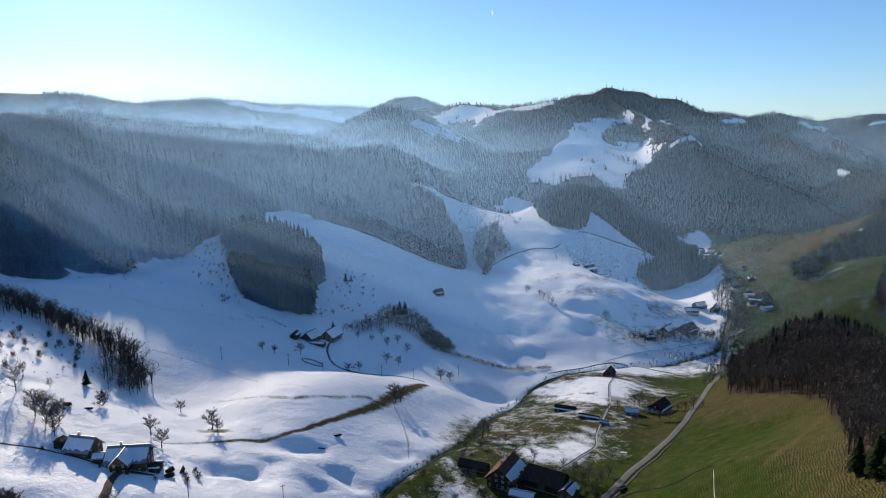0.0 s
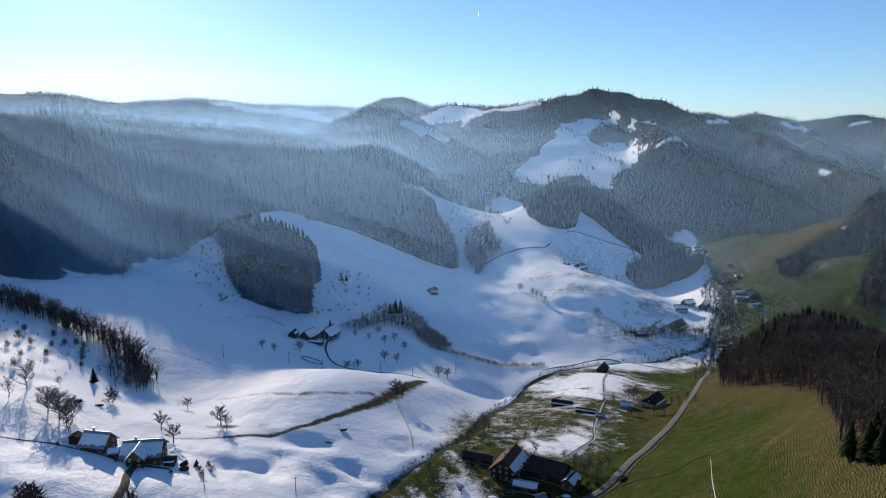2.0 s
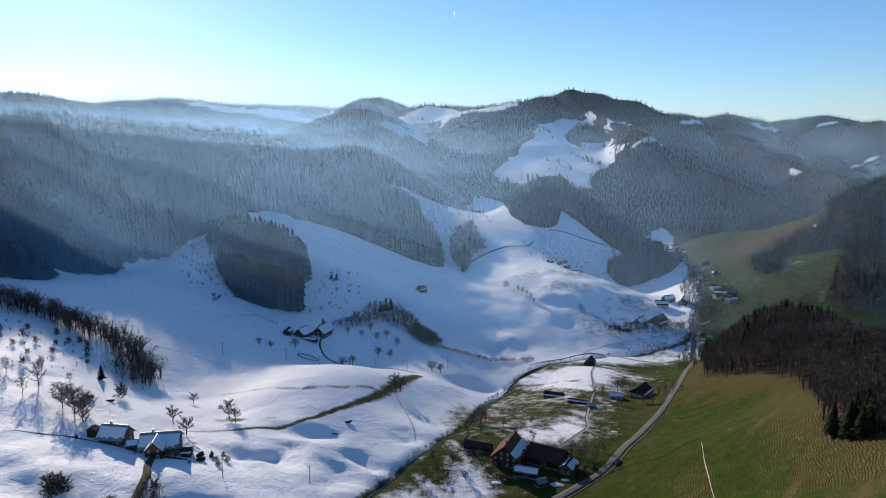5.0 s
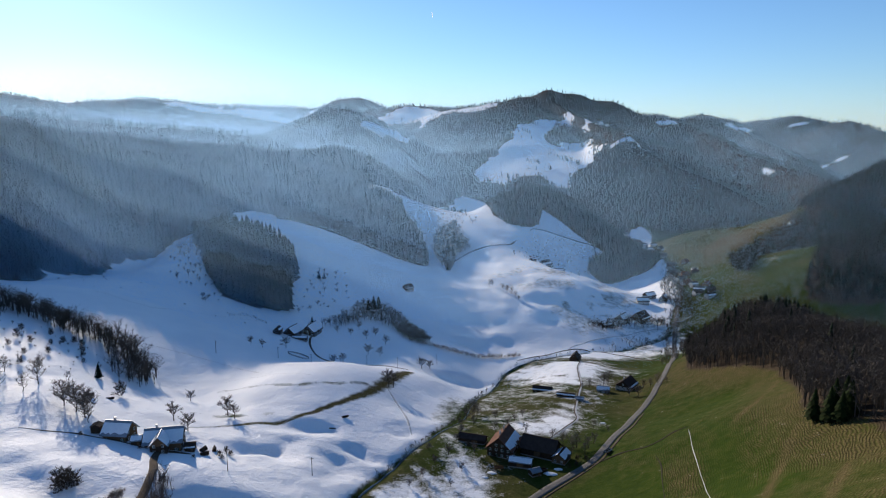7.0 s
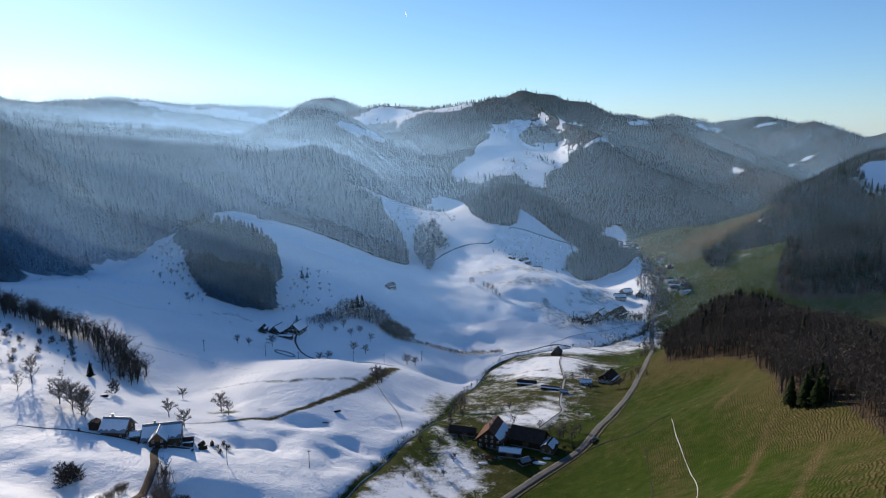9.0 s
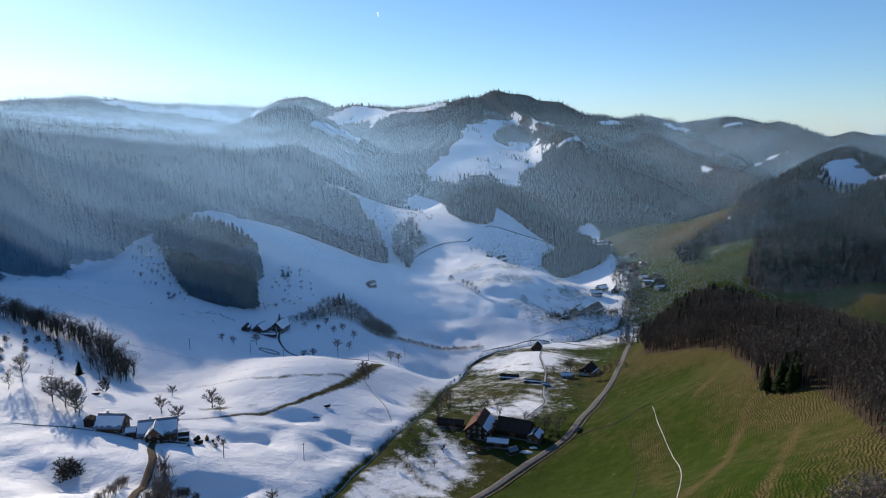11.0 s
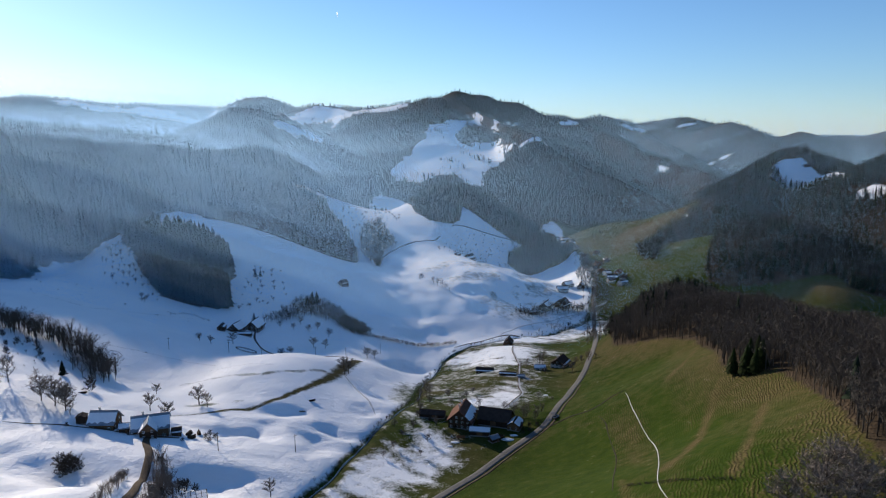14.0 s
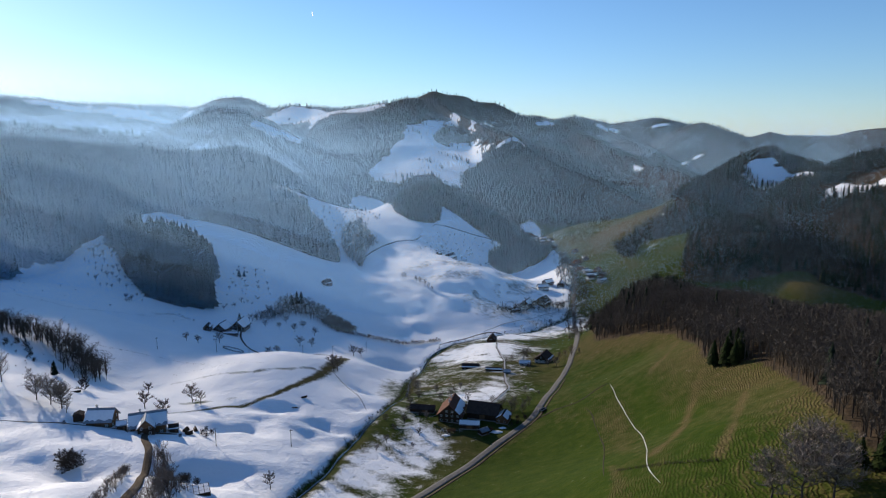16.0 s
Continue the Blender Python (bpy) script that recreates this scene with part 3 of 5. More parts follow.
# ---- woods ----
def fir_shape(rng, tiers=4, sides=6):
    """A unit fir, one high: drooping tiers of boughs round a thin trunk."""
    v, f = [], []
    for k in range(tiers):
        lo, hi = 0.10 + 0.86 * k / tiers, 0.10 + 0.86 * (k + 1.55) / tiers
        r = 0.20 * (1 - k / (tiers + 0.6)) * rng.uniform(0.85, 1.15)
        base, a0 = len(v), rng.uniform(0, 6)
        v.append((rng.uniform(-0.01, 0.01), 0, min(hi, 1.0)))
        for s in range(sides):
            a = a0 + s * 2 * math.pi / sides
            q = r * (1.15 if s % 2 else 0.72)
            v.append((q * math.cos(a), q * math.sin(a), lo + (0.0 if s % 2 else 0.05)))
        f.extend((base, base + 1 + s, base + 1 + (s + 1) % sides) for s in range(sides))
    base = len(v)
    v.extend([(0.018, 0, -0.05), (-0.01, 0.016, -0.05), (-0.01, -0.016, -0.05), (0, 0, 0.5)])
    f.extend([(base, base + 1, base + 3), (base + 1, base + 2, base + 3), (base + 2, base, base + 3)])
    return np.array(v), np.array(f)


def bare_shape(rng, limbs=7, twigs=5, fine=0.009):
    """A unit leafless tree, one high: a trunk, rising limbs and a haze of thin twigs."""
    v, f = [], []

    def blade(a, b, w, spin):
        d = np.array(b) - np.array(a)
        side = np.cross(d, (math.cos(spin), math.sin(spin), 0.3))
        side = side / (np.linalg.norm(side) + 1e-9) * w
        n = len(v)
        v.extend([tuple(np.array(a) - side), tuple(np.array(a) + side), tuple(b)])
        f.append((n, n + 1, n + 2))

    for s in range(3):
        blade((0, 0, -0.04), (rng.uniform(-0.04, 0.04), rng.uniform(-0.04, 0.04), 0.85), 0.011, s * 2.1)
    for k in range(limbs):
        a, z0 = rng.uniform(0, 6.28), rng.uniform(0.25, 0.6)
        out, up = rng.uniform(0.12, 0.27), rng.uniform(0.18, 0.38)
        tip = (out * math.cos(a), out * math.sin(a), min(z0 + up, 1.0))
        blade((0, 0, z0), tip, 0.010, a)
        for t in range(twigs):
            u = rng.uniform(0.35, 1.0)
            st = np.array((0, 0, z0)) * (1 - u) + np.array(tip) * u
            en = st + np.array((rng.uniform(-0.14, 0.14), rng.uniform(-0.14, 0.14), rng.uniform(0.04, 0.22)))
            en[2] = min(en[2], 1.04)
            blade(st, en, fine, rng.uniform(0, 6))
    return np.array(v), np.array(f)


def dome_shape(rng, limbs=8, twigs=13, fine=0.0055):
    """A unit leafless wood tree, one high: a bare stem under a broad dome of branching twigs."""
    v, f = [], []

    def blade(a, b, w):
        d = np.array(b) - np.array(a)
        side = np.cross(d, rng.normal(0, 1, 3))
        side = side / (np.linalg.norm(side) + 1e-9) * w
        n = len(v)
        v.extend([tuple(np.array(a) - side), tuple(np.array(a) + side), tuple(b)])
        f.append((n, n + 1, n + 2))

    for s in range(3):
        blade((0, 0, -0.04), (rng.uniform(-0.03, 0.03), rng.uniform(-0.03, 0.03), 0.8), 0.010)
    for k in range(limbs):
        a, z0 = k * 2.4 + rng.uniform(-0.5, 0.5), rng.uniform(0.22, 0.5)
        lift = rng.uniform(0.15, 1.0)
        tip = np.array((0.24 * math.cos(a) * math.cos(lift * 1.3), 0.24 * math.sin(a) * math.cos(lift * 1.3), 0.60 + 0.34 * math.sin(lift * 1.5)))
        start = np.array((0, 0, z0))
        blade(start, tip, 0.007)
        for t in range(twigs):
            st = start + (tip - start) * rng.uniform(0.3, 1.0)
            en = st + rng.normal(0, 0.062, 3) + np.array((0, 0, 0.05))
            en[2] = min(en[2], 1.02)
            blade(st, en, fine)
    return np.array(v), np.array(f)


RNG = np.random.default_rng(7)
FIRS = [fir_shape(RNG) for _ in range(6)]
FAR_FIRS = [fir_shape(RNG, 2, 5) for _ in range(4)]
BARES = [bare_shape(RNG) for _ in range(6)]
FINE_BARES = [bare_shape(RNG, 9, 9, 0.0055) for _ in range(6)]
FAR_BARES = [dome_shape(RNG, 5, 3, 0.022) for _ in range(4)]
DOMES = [dome_shape(RNG) for _ in range(8)]
THIN_DOMES = [dome_shape(RNG, 8, 8, 0.0075) for _ in range(6)]
SHRUBS = [dome_shape(RNG, 10, 9, 0.018) for _ in range(5)]


def scatter(poly_or_box, spacing, rng, keep=None):
    """Places on a jittered grid inside a polygon."""
    xs, ys = [p[0] for p in poly_or_box], [p[1] for p in poly_or_box]
    u, v = np.meshgrid(np.arange(min(xs), max(xs), spacing), np.arange(min(ys), max(ys), spacing))
    u, v = u.ravel() + rng.uniform(-0.5, 0.5, u.size) * spacing, v.ravel() + rng.uniform(-0.5, 0.5, u.size) * spacing
    k = inside(u, v, tuple(poly_or_box))
    if keep is not None:
        k &= keep(u, v)
    return u[k], v[k]


def planted(name, shapes, x, y, tall, wide, rng, mat, label, sink=0.3, category="trees"):
    """One mesh of many trees."""
    z = height(x, y) - sink
    vs, fs, n = [], [], 0
    which = rng.integers(0, len(shapes), len(x))
    for k, (sv, sf) in enumerate(shapes):
        m = which == k
        c = int(m.sum())
        if not c:
            continue
        a, t, w = rng.uniform(0, 6.28, c), tall[m], wide[m]
        ca, sa = np.cos(a), np.sin(a)
        px = sv[None, :, 0] * (t * w)[:, None]
        py = sv[None, :, 1] * (t * w)[:, None]
        out = np.stack([px * ca[:, None] - py * sa[:, None] + x[m][:, None], px * sa[:, None] + py * ca[:, None] + y[m][:, None], sv[None, :, 2] * t[:, None] + z[m][:, None]], -1)
        vs.append(out.reshape(-1, 3))
        fs.append((sf[None] + (n + np.arange(c) * len(sv))[:, None, None]).reshape(-1, 3))
        n += c * len(sv)
    me = mesh_of(name, np.concatenate(vs), np.concatenate(fs))
    me.materials.append(mat)
    return tagged(new(name, me), label, category, kind="stuff")


def wooded(name, poly, spacing, firs, tall, near=True, keep=None, label="", seed=1, bares=None, twig=None):
    """A wood of firs and bare trees: firs is the share of firs, or a function of the place."""
    rng = np.random.default_rng(seed)
    x, y = scatter(poly, spacing, rng, keep)
    share = firs(x, y) if callable(firs) else firs
    fir = rng.uniform(0, 1, len(x)) < share
    t = tall * rng.uniform(0.72, 1.22, len(x))
    if fir.any():
        planted(name + "_firs", FIRS if near else FAR_FIRS, x[fir], y[fir], t[fir] * 1.08, rng.uniform(0.8, 1.15, fir.sum()), rng, FIR, "dark green firs of the " + label)
    if (~fir).any():
        planted(name + "_bare_trees", bares or (BARES if near else FAR_BARES), x[~fir], y[~fir], t[~fir] * 0.95, rng.uniform(1.0, 1.5, (~fir).sum()), rng, twig or SHADED_TWIG, "bare grey-brown winter trees of the " + label)


def facing(x, y):
    """Slopes that rise away from the valley, and the crests."""
    return height(x * 1.012, y * 1.012) > height(x, y) - 9


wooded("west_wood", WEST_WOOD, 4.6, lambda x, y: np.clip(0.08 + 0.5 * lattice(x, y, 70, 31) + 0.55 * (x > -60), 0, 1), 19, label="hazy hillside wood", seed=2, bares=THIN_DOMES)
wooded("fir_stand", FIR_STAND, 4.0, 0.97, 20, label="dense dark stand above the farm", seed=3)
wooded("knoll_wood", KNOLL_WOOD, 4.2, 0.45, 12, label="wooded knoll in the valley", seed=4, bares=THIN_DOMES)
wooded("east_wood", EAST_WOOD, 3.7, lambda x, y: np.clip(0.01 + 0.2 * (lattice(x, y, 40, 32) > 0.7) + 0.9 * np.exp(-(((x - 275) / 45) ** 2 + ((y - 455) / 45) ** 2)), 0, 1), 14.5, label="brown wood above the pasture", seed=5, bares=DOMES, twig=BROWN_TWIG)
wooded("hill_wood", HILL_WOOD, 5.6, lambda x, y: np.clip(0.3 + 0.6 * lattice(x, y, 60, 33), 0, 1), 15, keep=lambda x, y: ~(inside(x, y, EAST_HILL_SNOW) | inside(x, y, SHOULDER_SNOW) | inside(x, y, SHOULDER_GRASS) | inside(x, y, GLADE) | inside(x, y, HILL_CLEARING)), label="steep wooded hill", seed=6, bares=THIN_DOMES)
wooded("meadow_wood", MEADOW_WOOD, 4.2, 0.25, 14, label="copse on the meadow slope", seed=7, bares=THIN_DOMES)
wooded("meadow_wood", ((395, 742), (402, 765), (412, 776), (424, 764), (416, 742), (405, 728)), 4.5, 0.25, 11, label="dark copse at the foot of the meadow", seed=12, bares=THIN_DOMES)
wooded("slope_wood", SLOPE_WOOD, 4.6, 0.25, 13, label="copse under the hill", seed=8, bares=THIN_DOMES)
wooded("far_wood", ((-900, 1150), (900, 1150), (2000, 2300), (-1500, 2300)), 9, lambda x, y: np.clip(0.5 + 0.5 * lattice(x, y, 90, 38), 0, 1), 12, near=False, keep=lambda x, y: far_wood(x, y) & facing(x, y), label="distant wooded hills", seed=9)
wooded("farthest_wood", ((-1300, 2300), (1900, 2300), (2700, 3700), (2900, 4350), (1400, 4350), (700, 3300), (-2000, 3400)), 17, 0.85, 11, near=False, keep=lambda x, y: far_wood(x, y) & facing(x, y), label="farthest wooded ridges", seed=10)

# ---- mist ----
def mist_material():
    m, nt, ln = material("haze ribbons")
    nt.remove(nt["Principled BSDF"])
    # The blue of hazy air is painted as the colour of the ribbons.
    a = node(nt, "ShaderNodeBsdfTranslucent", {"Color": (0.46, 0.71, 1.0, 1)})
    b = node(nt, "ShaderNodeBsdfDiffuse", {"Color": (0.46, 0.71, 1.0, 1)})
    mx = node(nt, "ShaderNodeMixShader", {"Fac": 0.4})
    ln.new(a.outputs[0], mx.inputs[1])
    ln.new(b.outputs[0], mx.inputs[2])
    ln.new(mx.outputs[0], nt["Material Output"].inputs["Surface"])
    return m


MIST = mist_material()


def mist_bank(y0, thick, top, pitch, label):
    """A bank of mist: hair-fine ribbons standing in for haze, slanted like sunbeams, thinning upwards and towards the
    clear east.
    """
    n, fall = 7, 1.25
    z = np.linspace(top, -25, n)[None]
    x = np.arange(-420 - y0 * 0.62, 420 + y0 * 0.95, pitch)[:, None]
    x = x + np.random.default_rng(int(y0)).uniform(-0.5, 0.5, x.shape) * pitch + (top - z) * fall
    z = z + 0 * x
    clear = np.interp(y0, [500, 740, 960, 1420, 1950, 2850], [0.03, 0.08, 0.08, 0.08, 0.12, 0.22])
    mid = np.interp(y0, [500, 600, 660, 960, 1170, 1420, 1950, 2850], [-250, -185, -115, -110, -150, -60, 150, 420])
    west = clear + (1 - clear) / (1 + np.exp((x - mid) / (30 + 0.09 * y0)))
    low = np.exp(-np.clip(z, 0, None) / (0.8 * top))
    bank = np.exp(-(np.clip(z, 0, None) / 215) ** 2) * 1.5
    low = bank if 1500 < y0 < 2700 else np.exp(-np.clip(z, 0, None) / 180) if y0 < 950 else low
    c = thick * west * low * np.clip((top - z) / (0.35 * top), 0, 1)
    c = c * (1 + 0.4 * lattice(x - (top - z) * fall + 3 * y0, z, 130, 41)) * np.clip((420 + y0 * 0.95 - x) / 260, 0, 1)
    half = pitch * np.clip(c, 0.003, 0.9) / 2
    y = y0 + 38 * lattice(x, z * 3, 170, 42 + int(y0))
    v = np.stack([np.stack([x - half, y, z], -1), np.stack([x + half, y, z], -1)], 2).reshape(-1, 3)
    k = (np.arange(len(x))[:, None] * n + np.arange(n - 1)[None]) * 2
    f = np.stack([k, k + 1, k + 3, k + 2], -1).reshape(-1, 4)
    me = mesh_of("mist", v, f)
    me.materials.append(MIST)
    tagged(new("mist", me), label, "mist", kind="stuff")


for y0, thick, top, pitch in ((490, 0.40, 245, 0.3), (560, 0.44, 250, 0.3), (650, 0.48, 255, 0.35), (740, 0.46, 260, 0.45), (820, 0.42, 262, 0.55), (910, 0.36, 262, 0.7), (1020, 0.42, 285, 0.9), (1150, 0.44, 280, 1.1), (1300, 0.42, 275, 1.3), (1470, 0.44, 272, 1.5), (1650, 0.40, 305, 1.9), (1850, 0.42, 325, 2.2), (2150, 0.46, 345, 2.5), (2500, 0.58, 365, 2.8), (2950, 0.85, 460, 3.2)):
    mist_bank(y0, thick, top, pitch, "fine pale blue ribbons standing in for haze in the valley air")

# ---- roads and tracks ----
ASPHALT = surface("worn asphalt", [(0.3, (0.095, 0.092, 0.086)), (0.7, (0.165, 0.158, 0.15))], 0.3, 0.85, 0.2, 3.0)
GRAVEL = surface("earth track", [(0.3, (0.06, 0.045, 0.03)), (0.7, (0.14, 0.11, 0.08))], 0.4, 0.95, 0.3, 3.0)
PACKED = surface("packed snow", [(0.3, (0.30, 0.30, 0.30)), (0.7, (0.62, 0.62, 0.62))], 0.3, 0.7, 0.3, 3.0)
DITCH = surface("wet dark earth", [(0.3, (0.018, 0.016, 0.010)), (0.7, (0.05, 0.045, 0.025))], 0.4, 0.9, 0.3, 3.0)
WATER = surface("dark stream water", [(0.3, (0.012, 0.016, 0.018)), (0.7, (0.03, 0.035, 0.035))], 0.4, 0.15, 0.2, 2.0)


def smooth_line(pts, step):
    """A rounded line through the points, in even steps."""
    p = np.array([pts[0]] + list(pts) + [pts[-1]], float)
    out = []
    for i in range(1, len(p) - 2):
        n = max(2, int(np.hypot(*(p[i + 1] - p[i])) / step))
        t = np.linspace(0, 1, n, endpoint=False)[:, None]
        a, b, c, d = p[i - 1], p[i], p[i + 1], p[i + 2]
        out.append(0.5 * (2 * b + (c - a) * t + (2 * a - 5 * b + 4 * c - d) * t * t + (3 * b - a - 3 * c + d) * t ** 3))
    return np.concatenate(out + [p[-1:]])


def land(x, y):
    """The height of the land as built, with the cut of the stream."""
    return height(x, y) - 1.8 * np.exp(-(off_line(x, y, STREAM) / 3.0) ** 2)


def strip(name, pts, width, lift, mat, label, wobble=0.0, flat=True, seed=1, taper=True):
    """A band draped over the land, with a cambered top and sides that reach into the ground."""
    c = smooth_line(pts, 3.0)
    d = np.gradient(c, axis=0)
    nrm = np.stack([-d[:, 1], d[:, 0]], 1) / np.hypot(d[:, 0], d[:, 1])[:, None]
    w = width / 2 * (1 + wobble * lattice(c[:, 0], c[:, 1], 7, seed))
    if taper:
        k = np.arange(len(c))
        w = w * np.clip(np.minimum(k + 1, len(c) - k) / 5, 0.12, 1)
    rows = []
    mid = land(c[:, 0], c[:, 1])
    for u, dz in ((-1.15, -0.9), (-1.0, lift - 0.05), (-0.35, lift), (0.35, lift), (1.0, lift - 0.05), (1.15, -0.9)):
        q = c + nrm * (w * u)[:, None]
        g = land(q[:, 0], q[:, 1])
        z = np.maximum(g, 0.5 * g + 0.5 * mid) if flat else g
        rows.append(np.concatenate([q, (z + dz)[:, None]], 1))
    v = np.stack(rows, 1)
    n, m = v.shape[:2]
    idx = np.arange(n * m).reshape(n, m)
    f = np.stack([idx[:-1, :-1], idx[1:, :-1], idx[1:, 1:], idx[:-1, 1:]], -1).reshape(-1, 4)
    me = mesh_of(name, v.reshape(-1, 3), f[:, ::-1])
    me.polygons.foreach_set("use_smooth", np.ones(len(f), bool))
    me.materials.append(mat)
    return tagged(new(name, me), label, "road", kind="structure")


strip("road", ROAD, 4.4, 0.22, ASPHALT, "grey asphalt lane climbing the pasture past the farm", 0.05, taper=False)
strip("verge", tuple((x + 3.3, y - 2.2) for x, y in ROAD[:9]), 1.0, 0.22, GRAVEL, "worn earth verge beside the asphalt lane", 0.5, seed=4)
BARN_TRACK = ((58, 318), (71, 333), (84, 351), (89, 371), (104, 413), (114, 441), (126, 490), (138, 522), (142, 540))
strip("barn_track", BARN_TRACK, 1.2, 0.18, PACKED, "snow-covered farm track winding to the barn", 0.25, seed=5)
strip("track_rut", tuple((x - 0.8, y + 0.4) for x, y in BARN_TRACK), 0.6, 0.3, GRAVEL, "dark wheel rut in the snowy track", 0.4, seed=6)
strip("cross_track", ((88, 552), (115, 566), (145, 586), (170, 582), (192, 570), (208, 545), (217, 522)), 1.6, 0.25, GRAVEL, "narrow earth track across the flats", 0.3, seed=7)
strip("field_ditch", ((58, 276), (73, 282), (87, 283), (97, 276), (104, 276), (111, 278), (117, 275)), 1.9, 0.16, DITCH, "dark ditch along the pasture", 0.6, False, seed=8)
strip("field_edge", ((95, 262), (93, 250), (88, 237), (81, 218), (74, 202), (54, 167), (42, 145)), 0.5, 0.1, DITCH, "dark seam between two fields", 0.5, False, seed=9)
strip("snow_path", ((115, 270), (107, 249), (100, 228), (94, 210), (86, 189), (66, 155), (51, 131), (45, 114)), 0.28, 0.10, PACKED, "narrow snow-filled footpath down the pasture", 0.4, False, seed=10)
strip("farm_road", ((-118, 258), (-130, 256), (-130, 246), (-127, 236), (-126, 224), (-126, 209), (-126, 195), (-130, 170)), 3.0, 0.25, GRAVEL, "brown farm lane leaving the snowy yard", 0.2, seed=11)
strip("upper_road", ((-94, 563), (-96, 545), (-94, 530), (-86, 513), (-70, 504), (-34, 487), (-14, 478)), 1.6, 0.25, GRAVEL, "curving drive to the shaded farm", 0.25, seed=12)
strip("slope_path", ((60, 868), (89, 899), (111, 913), (148, 928), (168, 956)), 2.2, 0.3, DITCH, "dark hedge path on the snowy slope", 0.5, seed=13)
strip("knoll_path", ((199, 1002), (210, 1011), (245, 999), (275, 994), (297, 990), (294, 976)), 2.0, 0.3, DITCH, "dark path below the wooded knoll", 0.3, seed=14)
strip("valley_road", ((145, 588), (172, 607), (204, 623), (248, 645), (280, 657), (309, 668)), 1.1, 0.15, PACKED, "lane across the valley flats", 0.2, seed=15)
strip("pasture_track", ((-191, 262), (-170, 264), (-152, 262), (-136, 257)), 0.9, 0.12, GRAVEL, "trodden track along the pasture fence", 0.5, seed=16)
strip("tyre_track", ((-31, 396), (-24, 370), (-20, 345), (-18, 326)), 1.2, 0.08, PACKED, "tyre track pressed in the snow", 0.3, seed=17)
strip("stream", STREAM[:14], 0.9, 0.3, WATER, "narrow dark stream between snowy banks", 0.4, seed=18)

# ---- buildings ----
WOOD_DARK = surface("weathered dark boards", [(0.3, (0.030, 0.020, 0.013)), (0.7, (0.075, 0.05, 0.033))], 0.8, 0.85, 0.3, 6.0)
WOOD_WARM = surface("brown timber boards", [(0.3, (0.10, 0.058, 0.030)), (0.7, (0.20, 0.12, 0.065))], 0.8, 0.8, 0.3, 6.0)
PLASTER = surface("pale lime plaster", [(0.3, (0.42, 0.40, 0.36)), (0.7, (0.62, 0.60, 0.55))], 0.6, 0.9, 0.2, 5.0)
STONE = surface("rough stone plinth", [(0.3, (0.16, 0.15, 0.14)), (0.7, (0.30, 0.28, 0.26))], 1.2, 0.9, 0.5, 8.0)
TILE_RED = surface("old red-brown roof tiles", [(0.25, (0.085, 0.042, 0.028)), (0.6, (0.17, 0.088, 0.058)), (0.85, (0.23, 0.135, 0.095))], 0.5, 0.85, 0.5, 4.0)
TILE_DARK = surface("dark brown roof tiles", [(0.25, (0.030, 0.022, 0.018)), (0.7, (0.075, 0.055, 0.045))], 0.5, 0.85, 0.5, 4.0)
SHEET = surface("grey sheet roofing", [(0.3, (0.16, 0.18, 0.21)), (0.7, (0.30, 0.33, 0.37))], 0.4, 0.5, 0.2, 4.0, metal=0.2)
ROOF_SNOW = surface("snow on roof", [(0.3, (0.74, 0.76, 0.79)), (0.7, (0.86, 0.87, 0.88))], 0.5, 0.6, 0.4, 2.5)
FRAME = surface("white window frames", [(0.3, (0.6, 0.6, 0.58)), (0.7, (0.75, 0.75, 0.73))], 2.0, 0.6, 0)
SHUTTER = surface("green shutters", [(0.3, (0.03, 0.06, 0.04)), (0.7, (0.06, 0.10, 0.07))], 2.0, 0.7, 0)


def pane_material():
    m, nt, ln = material("window glass")
    b = nt["Principled BSDF"]
    b.inputs["Base Color"].default_value = (0.02, 0.025, 0.03, 1)
    b.inputs["Roughness"].default_value = 0.08
    return m


PANE = pane_material()


def box(bm, a, b):
    """A box from corner a to corner b."""
    v = [bm.verts.new((x, y, z)) for z in (a[2], b[2]) for x, y in ((a[0], a[1]), (b[0], a[1]), (b[0], b[1]), (a[0], b[1]))]
    for q in ((3, 2, 1, 0), (4, 5, 6, 7), (0, 1, 5, 4), (1, 2, 6, 5), (2, 3, 7, 6), (3, 0, 4, 7)):
        bm.faces.new([v[i] for i in q])


def prism(bm, outline, x0, x1):
    """A solid of an outline in y and z, drawn along x."""
    a = [bm.verts.new((x0, y, z)) for y, z in outline]
    b = [bm.verts.new((x1, y, z)) for y, z in outline]
    bm.faces.new(a[::-1])
    bm.faces.new(b)
    n = len(a)
    for i in range(n):
        bm.faces.new((a[i], a[(i + 1) % n], b[(i + 1) % n], b[i]))


def part(name, bm, mat, parent, label="", at=None):
    if isinstance(bm, bpy.types.Mesh):
        me = bm
    else:
        bmesh.ops.recalc_face_normals(bm, faces=bm.faces)
        me = bpy.data.meshes.new(name)
        bm.to_mesh(me)
        bm.free()
        me.materials.append(mat)
    ob = new(name, me)
    ob.parent = parent
    if at is not None:
        ob.matrix_basis = at
    if label:
        ob["label"] = label
    return ob


